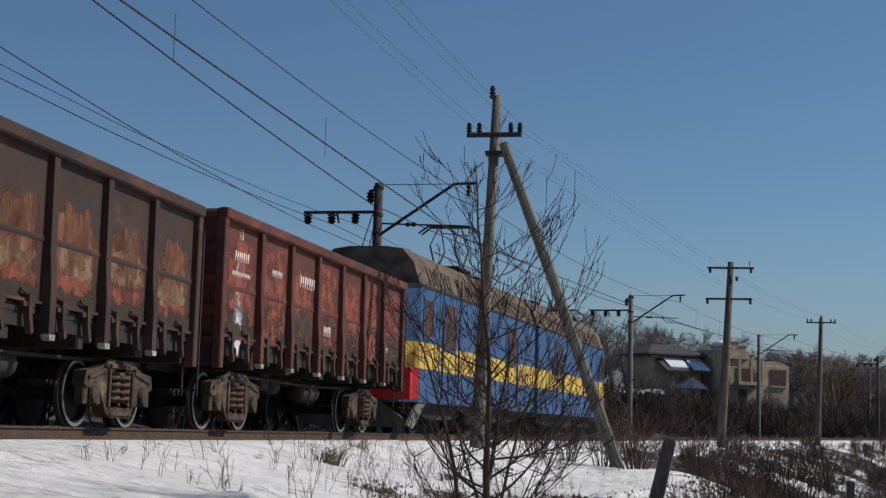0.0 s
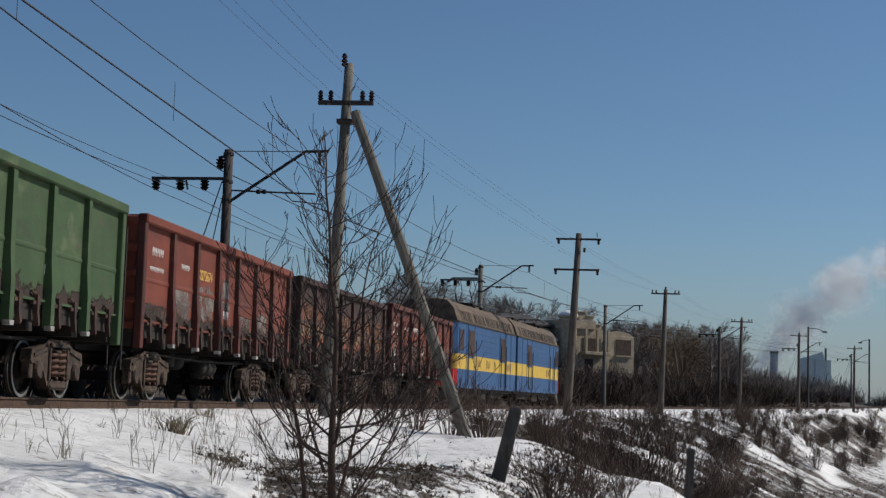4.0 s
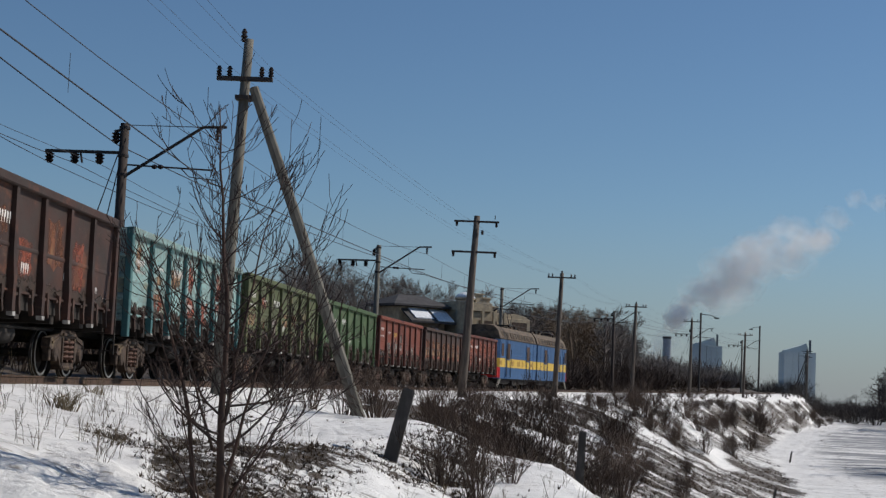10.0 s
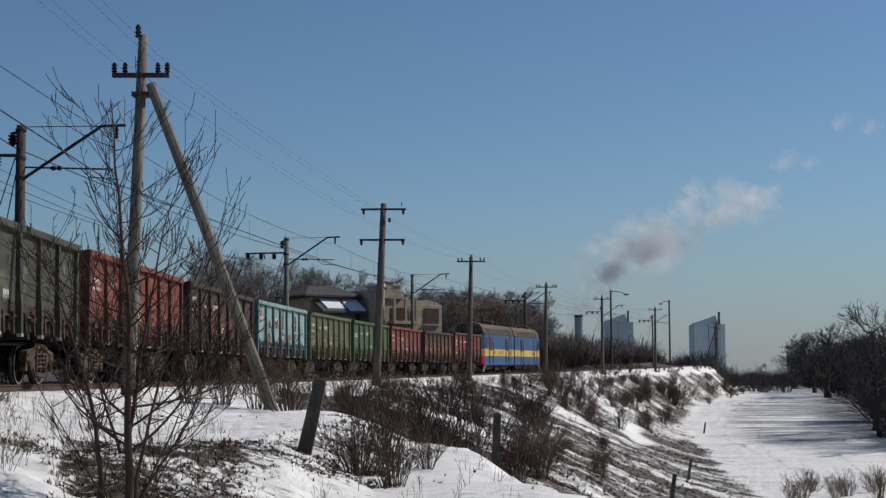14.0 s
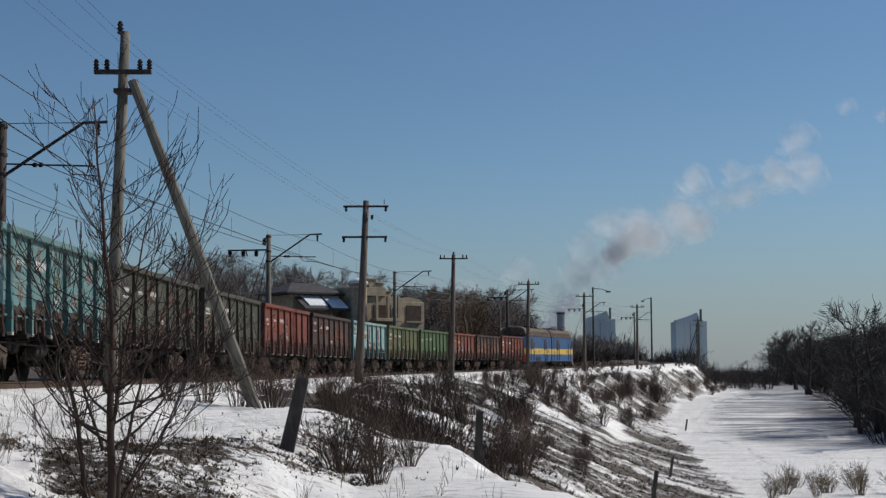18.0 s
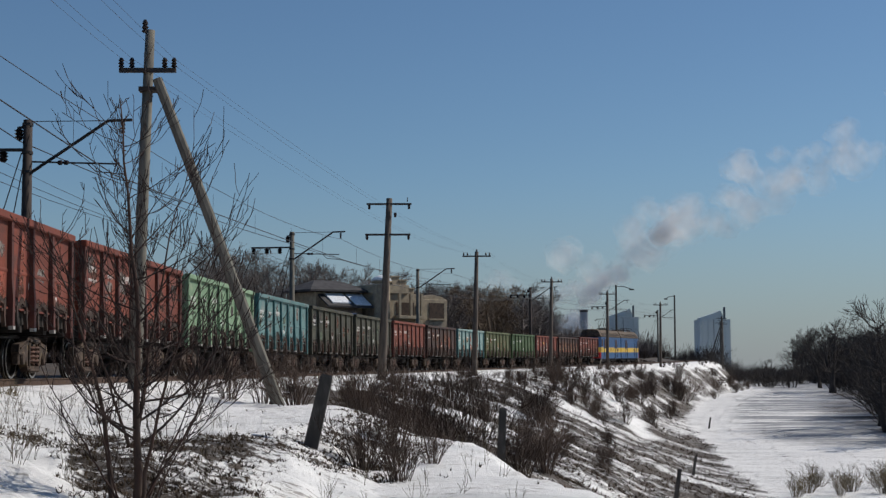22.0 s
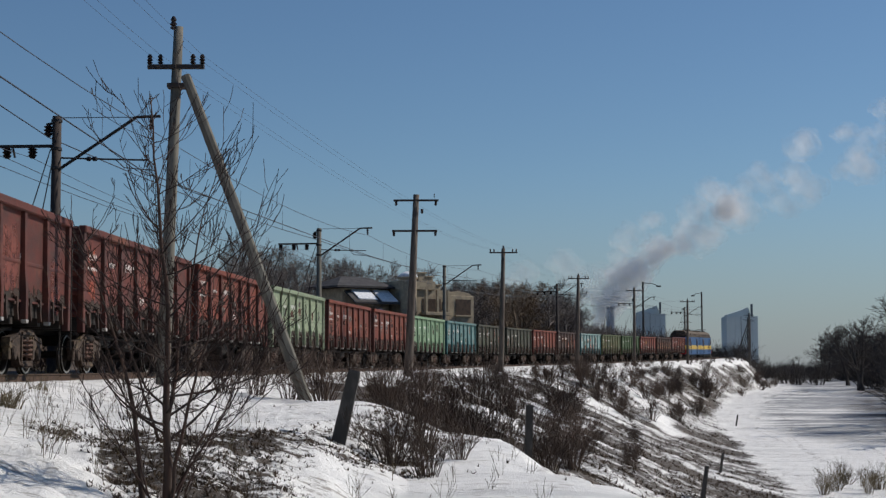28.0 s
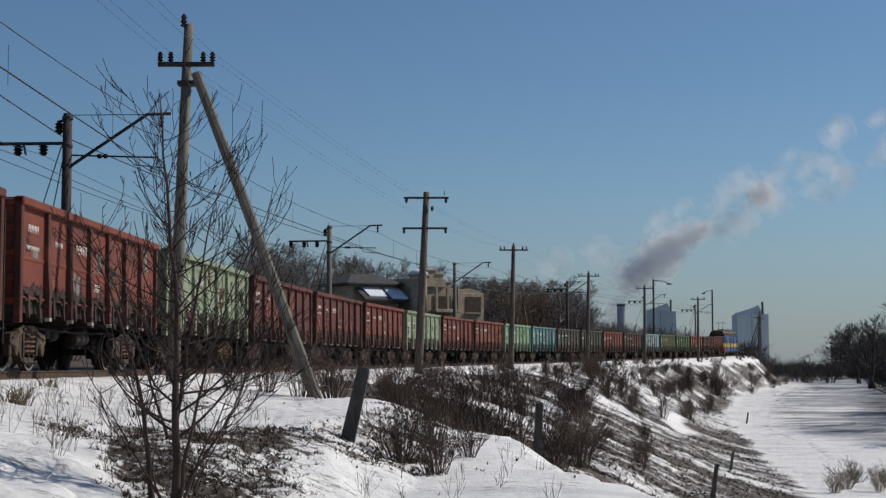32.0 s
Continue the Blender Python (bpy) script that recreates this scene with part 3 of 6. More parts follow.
def wagon_meshes():
    w = {}
    LB, yb = 12.74, 12.74 / 2
    posts = [-yb + 0.09] + [-yb + 2.0 + i * (LB - 4.0) / 5 for i in range(6)] + [yb - 0.09]
    w["posts"] = posts
    # ribbed side post, tapering out to the underframe bracket
    w["side_post"] = Geo().prism([(1.46, 1.12), (1.60, 1.16), (1.60, 1.75), (1.565, 2.2), (1.55, TOP - 0.17), (1.46, TOP - 0.17)], -0.085, 0.085, "y").mesh("side_post")
    w["post_shoe"] = Geo().prism([(-0.075, 1.075), (0.075, 1.075), (0.09, 1.15), (-0.09, 1.15)], 1.50, 1.612, "x").mesh("post_shoe")
    w["corner_post"] = Geo().box(1.40, 1.56, -0.09, 0.09, 1.0, TOP - 0.01, 0.015).mesh("corner_post")
    w["top_rail"] = Geo().box(1.42, 1.60, -yb, yb, TOP - 0.18, TOP, 0.025).mesh("top_rail")
    w["panel"], w["band"] = [], []
    for i in range(7):
        a, b = posts[i] + 0.086, posts[i + 1] - 0.086
        # flat sheet with a pressed swage and a bottom flange over the hatch
        g = Geo().prism([(1.44, 1.52), (1.50, 1.52), (1.50, 1.56), (1.462, 1.56), (1.462, 2.30), (1.478, 2.33), (1.478, 2.37), (1.462, 2.40), (1.462, TOP - 0.182), (1.44, TOP - 0.182)], a, b, "y")
        w["panel"].append(g.mesh("side_panel"))
        w["band"].append(Geo().box(1.464, 1.467, a + 0.01, b - 0.01, 1.565, 2.02).mesh("grime_band"))
    g = Geo()
    # discharge hatch edge with its two latches
    g.box(1.36, 1.42, -0.70, 0.70, 1.22, 1.50)
    w["hatch"] = g.mesh("hatch_flap")
    g = Geo()
    g.prism([(-0.05, 1.62), (0.09, 1.58), (0.05, 1.36), (0.12, 1.16), (0.05, 1.12), (-0.03, 1.33)], 1.47, 1.55, "x")
    g.box(1.46, 1.53, -0.16, 0.16, 1.46, 1.52)
    g.tube([(1.50, -0.2, 1.66), (1.52, 0, 1.60), (1.52, 0.16, 1.50)], 0.022, 5)
    w["latch"] = g.mesh("hatch_latch")
    g = Geo().box(-1.42, 1.42, yb - 0.09, yb - 0.05, 1.25, TOP - 0.02)
    w["end_wall"] = g.mesh("end_wall")
    w["rib"] = Geo().prism([(yb - 0.06, -0.09), (yb + 0.03, -0.05), (yb + 0.03, 0.05), (yb - 0.06, 0.09)], -1.40, 1.40, "x").mesh("rib")
    w["floor"] = Geo().box(-1.43, 1.43, -yb + 0.1, yb - 0.1, 1.40, 1.46).mesh("floor")
    g = Geo().box(-0.28, 0.28, -yb, yb, 0.95, 1.30)
    w["underframe"] = g.mesh("underframe")
    w["crossbeam"] = Geo().box(-1.38, 1.38, -0.13, 0.13, 1.05, 1.38).mesh("crossbeam")
    w["brake_pipe"] = Geo().tube([(0.9, -5, 0.98), (0.95, 0, 0.92), (0.9, 5, 0.98)], 0.03, 6).mesh("brake_pipe")
    w["air_tank"] = Geo().lathe([(0.05, -0.6), (0.19, -0.55), (0.2, -0.5), (0.2, 0.5), (0.19, 0.55), (0.05, 0.6)], 12, "y", (0.75, 0.8, 0.80)).mesh("air_tank", True)
    g = Geo().lathe([(0.1, -0.35), (0.17, -0.34), (0.17, 0.2), (0.06, 0.26), (0.04, 0.5)], 12, "y", (0.7, -1.3, 0.86))
    g.box(0.55, 0.85, -2.2, -1.75, 0.75, 1.05, 0.02)
    w["brake_cylinder"] = g.mesh("brake_cylinder", True)
    g = Geo().box(-0.12, 0.12, yb - 0.3, yb + 0.35, 0.96, 1.16, 0.02)
    g.prism([(-0.28, yb + 0.30), (0.02, yb + 0.28), (0.24, yb + 0.36), (0.24, yb + 0.56), (0.10, yb + 0.50), (-0.05, yb + 0.60), (-0.28, yb + 0.60)], 0.90, 1.20, "z")
    w["coupler"] = g.mesh("coupler")
    g = Geo()
    for x in (1.30, 1.56):
        g.box(x - 0.015, x + 0.015, yb + 0.02, yb + 0.06, 0.55, TOP - 0.4)
    for i in range(7):
        g.box(1.30, 1.56, yb + 0.03, yb + 0.055, 0.62 + i * 0.40, 0.65 + i * 0.40)
    w["ladder"] = g.mesh("ladder")
    # bogie
    g = Geo()
    # cast frame in pieces round the spring opening
    g.prism([(-1.28, 0.62), (-1.22, 0.80), (-0.75, 0.86), (-0.45, 0.99), (0.45, 0.99), (0.75, 0.86), (1.22, 0.80), (1.28, 0.62), (1.18, 0.56), (0.78, 0.60), (0.46, 0.82), (-0.46, 0.82), (-0.78, 0.60), (-1.18, 0.56)], 0.93, 1.12, "x")
    g.prism([(-0.78, 0.60), (-0.46, 0.82), (-0.36, 0.82), (-0.36, 0.30), (-0.46, 0.20)], 0.93, 1.12, "x")
    g.prism([(0.78, 0.60), (0.46, 0.20), (0.36, 0.30), (0.36, 0.82), (0.46, 0.82)], 0.93, 1.12, "x")
    g.prism([(-0.46, 0.20), (-0.36, 0.30), (0.36, 0.30), (0.46, 0.20), (0.36, 0.15), (-0.36, 0.15)], 0.93, 1.14, "x")
    for y in (-0.925, 0.925):
        g.box(0.94, 1.10, y - 0.30, y - 0.16, 0.32, 0.62, 0.02).box(0.94, 1.10, y + 0.16, y + 0.30, 0.32, 0.62, 0.02)
    # raised ribs round the window and at the pedestals
    g.box(1.12, 1.17, -0.42, 0.42, 0.86, 0.93, 0.012).box(1.12, 1.165, -0.40, 0.40, 0.17, 0.23, 0.012)
    for q in (-1, 1):
        g.box(1.12, 1.16, q * 0.43 - 0.035, q * 0.43 + 0.035, 0.30, 0.84, 0.012)
        g.prism([(q * 0.50, 0.88), (q * 1.15, 0.73), (q * 1.15, 0.68), (q * 0.50, 0.81)], 1.12, 1.15, "x")
    w["side_frame"] = g.mesh("side_frame")
    g = Geo().box(1.171, 1.175, -0.24, 0.24, 0.865, 0.925)
    w["casting_hole"] = g.mesh("casting_hole")
    w["axle_box"] = Geo().lathe([(0.10, 0.85), (0.155, 0.87), (0.155, 1.12), (0.13, 1.16), (0.05, 1.17)], 12, "x").mesh("axle_box")
    g = Geo()
    for y, r in ((-0.185, 0.135), (0.15, 0.145)):
        pts = [(1.04 + r * math.cos(a), y + r * math.sin(a), 0.33 + 0.46 * a / (2 * math.pi * 4.5)) for a in np.linspace(0, 2 * math.pi * 4.5, 50)]
        g.tube(pts, 0.034, 6)
    w["spring"] = g.mesh("spring_nest", True)
    w["bolster"] = Geo().box(-1.12, 1.12, -0.22, 0.22, 0.70, 0.97, 0.04).mesh("bolster")
    g = Geo()
    for sgn in (-1, 1):
        wheel = [(0.10, 0.66), (0.11, 0.86), (0.16, 0.85), (0.20, 0.78), (0.40, 0.75), (0.42, 0.85), (0.478, 0.85), (0.482, 0.78), (0.505, 0.75), (0.505, 0.725), (0.42, 0.72), (0.38, 0.72), (0.2, 0.70)]
        g.lathe([(r, sgn * h) for r, h in wheel], 28, "x")
    g.lathe([(0.08, -1.1), (0.08, 1.1)], 10, "x")
    # casting marks on the discs
    for sgn in (-1, 1):
        for a in (0.4, 2.5, 4.6):
            c, s_ = math.cos(a) * 0.3, math.sin(a) * 0.3
            g.box(sgn * 0.76, sgn * 0.79, c - 0.04, c + 0.04, s_ - 0.04, s_ + 0.04)
    w["wheelset"] = g.mesh("wheelset")
    w["wheel_rim"] = Geo().lathe([(0.43, 0.851), (0.43, 0.857), (0.474, 0.857), (0.4805, 0.80), (0.484, 0.785), (0.478, 0.784)], 28, "x", caps=False).mesh("wheel_rim")
    return w


WM = wagon_meshes()


def sooty_band():
    """Spilt soot and oil, thick at the sill and thinning into ragged tongues."""
    m = mat("sill_grime", (0.028, 0.022, 0.018), 0.9, col2=(0.05, 0.03, 0.022), scale=4)
    nt = m.node_tree
    tc = nt.nodes.new("ShaderNodeTexCoord")
    mp = [n for n in nt.nodes if n.bl_idname == "ShaderNodeMapping"][0].outputs[0]
    t, sp, a, r = (nt.nodes.new("ShaderNode" + k) for k in ("TexNoise", "SeparateXYZ", "MapRange", "MapRange"))
    t.inputs["Scale"].default_value, t.inputs["Detail"].default_value, t.inputs["Roughness"].default_value = 3.0, 7, 0.65
    nt.links.new(mp, t.inputs["Vector"])
    nt.links.new(tc.outputs["Object"], sp.inputs[0])
    nt.links.new(sp.outputs["Z"], a.inputs["Value"])
    for n, w in ((a, (1.56, 2.0, 0.30, -0.30)), (r, (0.46, 0.56, 0.0, 0.92))):
        for nm, v in zip(("From Min", "From Max", "To Min", "To Max"), w):
            n.inputs[nm].default_value = v
    s = nt.nodes.new("ShaderNodeMath")
    nt.links.new(t.outputs["Fac"], s.inputs[0])
    nt.links.new(a.outputs[0], s.inputs[1])
    nt.links.new(s.outputs[0], r.inputs["Value"])
    nt.links.new(r.outputs[0], nt.nodes["Principled BSDF"].inputs["Alpha"])
    return m


SOOTY = sooty_band()
FLIP = pose(0, 0, 0, 0, 0, 180)


def bars(parent, rows, material, label="painted lettering in plain bars"):
    """Unreadable lettering on the right-hand side: bars (along, up, length, height)."""
    for y, z, ln, hh in rows:
        g = Geo()
        n = max(3, int(ln / (hh * 0.62)))
        for i in range(n):
            a = y + i * ln / n
            c = ln / n
            g.prism([(a, z), (a + c * 0.22, z), (a + c * 0.22, z + hh * 0.4), (a + c * 0.5, z + hh * 0.4), (a + c * 0.5, z + hh * (0.9 if i % 2 else 1)), (a, z + hh)], 1.4665, 1.4685, "x")
        part("marking", g, material, parent, label)


def wagon(k, key):
    col = PAINTS[key]
    post = PAINTS[{"turquoise": "teal_post", "blue": "teal_post", "orange": "shaded_red_post", "red": "shaded_red_post"}.get(key, key)]
    root = thing("gondola_wagon", line_pose(0), f"{LOOKS[key]} open-top steel gondola wagon on two bogies", "railway wagon", "wagons of the goods train")
    for side in (Matrix.Identity(4), FLIP):
        for i in range(7):
            part("side_panel", WM["panel"][i], col, root, at=side)
        for i, y in enumerate(WM["posts"]):
            part("corner_post" if i in (0, 7) else "side_post", WM["corner_post" if i in (0, 7) else "side_post"], post, root, at=side @ Matrix.Translation((0, y, 0)))
        # small feet added to carry the painted glints
        for y in WM["posts"][1:7]:
            part("post_shoe", WM["post_shoe"], M["glint_shoe"], root, "pale post foot coloured as a sun glint", at=side @ Matrix.Translation((0, y, 0)))
        part("top_rail", WM["top_rail"], col, root, at=side)
        end = part("end_wall", WM["end_wall"], col, root, at=side)
        for z in (1.45, 1.95, 2.45, 2.95, TOP - 0.12):
            part("rib", WM["rib"], col, end, at=Matrix.Translation((0, 0, z)))
        part("coupler", WM["coupler"], M["undergear"], root, "dark cast automatic coupler", at=side)
        part("ladder", WM["ladder"], M["undergear"], root, "steel access ladder", at=side)
        for i in range(7):
            part("grime_band", WM["band"][i], SOOTY, root, "ragged black grime over the hatches", at=side)
            y = (WM["posts"][i] + WM["posts"][i + 1]) / 2
            part("hatch_flap", WM["hatch"], M["undergear"], root, at=side @ Matrix.Translation((0, y, 0)))
            for dy in (-0.42, 0.36):
                part("hatch_latch", WM["latch"], SOOT, root, "grimy hatch latch", at=side @ Matrix.Translation((0, y + dy, 0)))
    part("floor", WM["floor"], M["undergear"], root)
    part("underframe", WM["underframe"], M["undergear"], root, "black grimy steel underframe")
    for y in (-6.2, -4.325, -2.2, 0, 2.2, 4.325, 6.2):
        part("crossbeam", WM["crossbeam"], M["undergear"], root, at=Matrix.Translation((0, y, 0)))
    part("brake_pipe", WM["brake_pipe"], M["undergear"], root)
    part("air_tank", WM["air_tank"], M["undergear"], root)
    part("brake_cylinder", WM["brake_cylinder"], M["undergear"], root)
    spun = []
    for yb in (-4.325, 4.325):
        bogie = part("bogie", WM["bolster"], M["bogie"], root, "rusty cast three-piece bogie", at=Matrix.Translation((0, yb, 0)))
        for side in (Matrix.Identity(4), FLIP):
            part("side_frame", WM["side_frame"], M["bogie"], bogie, at=side)
            part("casting_hole", WM["casting_hole"], M["undergear"], bogie, "dark core hole in the casting", at=side)
            part("spring_nest", WM["spring"], M["spring"], bogie, "rusty coil springs", at=side)
            for ya in (-0.925, 0.925):
                part("axle_box", WM["axle_box"], M["bogie"], bogie, at=side @ Matrix.Translation((0, ya, 0.478)))
        for ya in (-0.925, 0.925):
            ws = part("wheelset", WM["wheelset"], M["wheel"], root, "worn steel wheelset", at=Matrix.Translation((0, yb + ya, 0.482)))
            for side in (Matrix.Identity(4), FLIP):
                part("wheel_rim", WM["wheel_rim"], M["wheel_rim"], ws, "bright rim worn by running", at=side)
            spun.append(ws)
    rnd = random.Random(k * 7 + 3)
    rows = [(-5.6, 2.75 + rnd.uniform(-0.1, 0.2), 0.75, 0.16), (-5.7, 2.55, 0.9, 0.09), (-3.6, 2.75, 0.6, 0.12), (-0.2, 1.9, 0.5, 0.2), (2.5, 2.2 + rnd.uniform(-0.3, 0.3), 0.5, 0.16), (4.6, 1.85, 0.5, 0.12)]
    if k != 2:
        bars(root, rows[: rnd.randint(4, 6)], M["white_paint"])
    if k > 3 or k == 1:
        bars(root, [(-1.9, 2.72, 1.15, 0.22)], M["white_paint"], "white wagon number in plain bars")
    return root, spun


def blotch(parent, y, z, w, h, material, seed, label, coat=0):
    """A ragged patch of another coat of paint on the right-hand side."""
    r = random.Random(seed)
    poly = []
    n = 26
    for i in range(n):
        a = 2 * math.pi * i / n
        k = 1 / max(abs(math.cos(a)), abs(math.sin(a))) ** 0.75 * r.uniform(0.72, 1.05)
        poly.append((y + w / 2 * math.cos(a) * k, z + h / 2 * math.sin(a) * k))
    part("paint_patch", Geo().prism(poly, 1.4625, 1.4640 + 0.0011 * coat, "x"), material, parent, label)


WAGONS = [wagon(i + 1, key) for i, key in enumerate(ORDER)]
WAGONS[0][0].scale = (1.0, 1.018, 1.045)      # the leading wagon is a taller pattern


def loco():
    """Two-section blue and yellow electric locomotive: origin at its rear coupler face, at rail level."""
    root = thing("electric_locomotive", line_pose(0), "blue two-section electric locomotive with yellow band and brown roof", "locomotive")
    blue = mat("loco_blue", (0.032, 0.088, 0.20), 0.5, col2=(0.024, 0.066, 0.155), scale=1.2, col3=(0.05, 0.09, 0.16), scale3=1.0, cut3=(0.6, 0.75), bump=0.1)
    yellow = mat("loco_yellow", (0.55, 0.37, 0.05), 0.5, col2=(0.46, 0.30, 0.05), scale=2, col3=(0.26, 0.16, 0.05), scale3=2.2, cut3=(0.6, 0.7), bump=0.1)
    roofm = mat("loco_roof", (0.14, 0.100, 0.070), 0.85, col2=(0.065, 0.05, 0.038), scale=2.5, col3=(0.17, 0.13, 0.09), scale3=1.2)
    scrawl = mat("brown_scrawl", (0.24, 0.13, 0.05), 0.8, bump=0)
    red = mat("red_buffer_beam", (0.62, 0.03, 0.03), 0.5, bump=0)
    glass = mat("dusty_window_glass", (0.060, 0.032, 0.022), 0.85, col2=(0.035, 0.020, 0.016), scale=3, bump=0)
    dark = M["undergear"]
    wd, spun = 1.55, []
    half = (LOCO_LEN - 1.2) / 2
    for sec in (0, 1):
        # cab end at a, inner end at b, seen along the line
        a, b = (0.6, 0.6 + half - 0.32) if sec == 0 else (LOCO_LEN - 0.6, LOCO_LEN - 0.6 - half + 0.32)
        sg = -1 if sec == 0 else 1

        def along(f):
            return a + f * (b - a)

        def shell(z0, z1, grow, m, name, label=""):
            lo, hi = (-grow, 0) if sec == 0 else (grow, 0)
            c = 0.45 * (1 if sec == 0 else -1)
            pl = [(-wd - grow, a + c), (-wd + 0.4 - grow, a + lo), (wd - 0.4 + grow, a + lo), (wd + grow, a + c), (wd + grow, b), (-wd - grow, b)]
            return part(name, Geo().prism(pl, z0, z1, "z"), m, root, label)
        shell(0.85, 1.75, 0.0, blue, "lower_body", "blue lower body side")
        shell(1.75, 2.45, 0.004, yellow, "yellow_band", "faded yellow waist band")
        shell(2.45, 3.92, 0.0, blue, "upper_body", "blue upper body side")
        shell(3.92, 4.0, 0.03, M["undergear"], "roof_gutter")
        y0, y1 = sorted((along(0.03), b))
        part("roof", Geo().prism([(-1.50, 4.0), (-1.30, 4.58), (-0.98, 4.95), (-0.5, 5.02), (0.5, 5.02), (0.98, 4.95), (1.30, 4.58), (1.50, 4.0)], y0, y1, "y"), roofm, root, "rusty brown roof")
        part("roof_dome", Geo().lathe([(0.02, 5.12), (0.8, 5.07), (1.25, 4.72), (1.50, 4.0)], 20, "z", (0, along(0.11), 0)), roofm, root, smooth=True)
        for sx in (-1, 1):
            def side(name, f0, f1, z0, z1, out, m, label=""):
                ya, yb_ = sorted((along(f0), along(f1)))
                return part(name, Geo().box(*sorted((sx * (wd - 0.02), sx * (wd + out))), ya, yb_, z0, z1, 0.006), m, root, label)
            n = 34
            for i in range(n):
                if i % 8 == 7:
                    continue
                y = along(0.10 + 0.86 * i / n)
                part("roof_louvre", Geo().prism([(sx * 1.485, 4.08), (sx * 1.315, 4.56), (sx * 1.335, 4.565), (sx * 1.505, 4.085)], y, y + 0.13 + 0.1 * (i % 3 == 0), "y"), roofm, root)
            for f0, f1, z0, z1, nm in ((0.05, 0.105, 2.62, 3.6, "side_window"), (0.71, 0.79, 2.4, 3.6, "louvre_window"), (0.19, 0.265, 2.4, 3.65, "door_window") if sec == 0 else (0.055, 0.09, 2.62, 3.5, "side_window")):
                side("window_frame", f0 - 0.006, f1 + 0.006, z0 - 0.08, z1 + 0.08, 0.03, blue)
                side(nm, f0, f1, z0, z1, 0.042, glass, "dark glazed window")
            for f in (0.15, 0.17, 0.27, 0.69, 0.80, 0.90):
                side("body_seam", f, f + 0.005, 0.9, 3.9, 0.02, blue)
            for f in (0.16, 0.275, 0.70, 0.79):
                y = along(f)
                part("grab_rail", Geo().tube([(sx * (wd + 0.09), y, 1.0), (sx * (wd + 0.09), y, 3.2)], 0.025, 6), M["steel_dark"], root, "upright hand rail")
            for z in (2.72, 3.0, 3.28, 3.56):
                side("body_rib", 0.30, 0.66, z, z + 0.04, 0.014, blue)
            for f, ln in (((0.02, 1.1), (0.30, 1.6), (0.47, 1.2), (0.60, 0.7), (0.82, 1.5)) if sec == 0 else ((0.03, 0.8), (0.26, 1.7))):
                for i in range(int(ln / 0.3)):
                    y = along(f) - sg * i * 0.3
                    part("marking", Geo().box(*sorted((sx * (wd + 0.004), sx * (wd + 0.009))), y - 0.08, y + 0.08, 1.88 + 0.06 * (i % 2), 2.34 - 0.05 * (i % 3)), scrawl, root, "brown lettering in plain bars")
            part("plough_wing", Geo().prism([(along(0.10), 0.95), (along(0.045), 0.95), (along(-0.02), 0.24), (along(0.012), 0.14)], sx * 1.42, sx * 1.50, "x"), M["concrete"], root, "grey slanting plough edge")
        part("buffer_beam", Geo().box(-1.5, 1.5, *sorted((a - 0.001, a + sg * 0.14)), 0.9, 1.75, 0.03), red, root, "bright red end beam")
        for sx in (-1, 1):
            part("corner_panel", Geo().prism([(sx * (wd + 0.012), a - sg * 0.45), (sx * (wd - 0.4), a + sg * 0.012), (sx * (wd - 0.4), a - sg * 0.05), (sx * (wd - 0.03), a - sg * 0.47)], 0.92, 1.73, "z"), red, root, "bright red corner of the end beam")
        # slats between the louvres of the sloping roof edge, and a rain strip below them
        for sx in (-1, 1):
            for i in range(9):
                y = along(0.14 + 0.09 * i)
                part("roof_vent", Geo().prism([(sx * 1.46, 4.14), (sx * 1.345, 4.48), (sx * 1.36, 4.485), (sx * 1.475, 4.145)], y, y + 0.62, "y"), dark, root, "dark slot in the roof edge")
        part("coupler", Geo().box(-0.2, 0.2, *sorted((a, a + sg * 0.6)), 0.94, 1.2, 0.03), dark, root)
        for sx in (-0.72, 0.72):
            part("windscreen", Geo().box(sx - 0.55, sx + 0.55, *sorted((a, a + sg * 0.03)), 2.62, 3.5, 0.01), glass, root, "dark windscreen pane")
            part("headlight", Geo().lathe([(0.12, 0.0), (0.12, sg * 0.07), (0.08, sg * 0.1)], 12, "y", (sx * 1.5, a, 2.1)), red if sg < 0 else M["white_paint"], root)
        part("snow_plough", Geo().prism([(-1.45, 0.18), (1.45, 0.18), (1.45, 0.28), (0.6, 0.85), (-0.6, 0.85), (-1.45, 0.28)], *sorted((along(0.012), along(0.006))), "y"), M["concrete"], root, "grey steel snow plough")
        part("underframe", Geo().box(-1.35, 1.35, *sorted((along(0.03), b)), 0.70, 0.87), dark, root)
        for f in (0.25, 0.76):
            yc = along(f)
            bg = part("bogie", Geo().box(-1.15, 1.15, yc - 2.1, yc + 2.1, 0.50, 0.80, 0.06), dark, root, "black locomotive bogie")
            for sx in (-1, 1):
                part("side_frame", Geo().prism([(yc - 2.2, 0.55), (yc - 2.0, 0.85), (yc - 0.6, 0.75), (yc + 0.6, 0.75), (yc + 2.0, 0.85), (yc + 2.2, 0.55), (yc + 1.0, 0.42), (yc - 1.0, 0.42)], sx * 1.05, sx * 1.2, "x"), dark, bg)
            for ya in (-1.45, 1.45):
                spun.append(part("wheelset", WM["wheelset"], M["wheel"], root, "worn steel wheelset", at=Matrix.Translation((0, yc + ya, 0.53)) @ Matrix.Diagonal((1, 1.1, 1.1, 1))))
        part("transformer_box", Geo().box(-1.25, 1.25, *sorted((along(0.44), along(0.57))), 0.30, 0.86, 0.05), dark, root)
        up = 1.35 if sec == 0 else 0.25
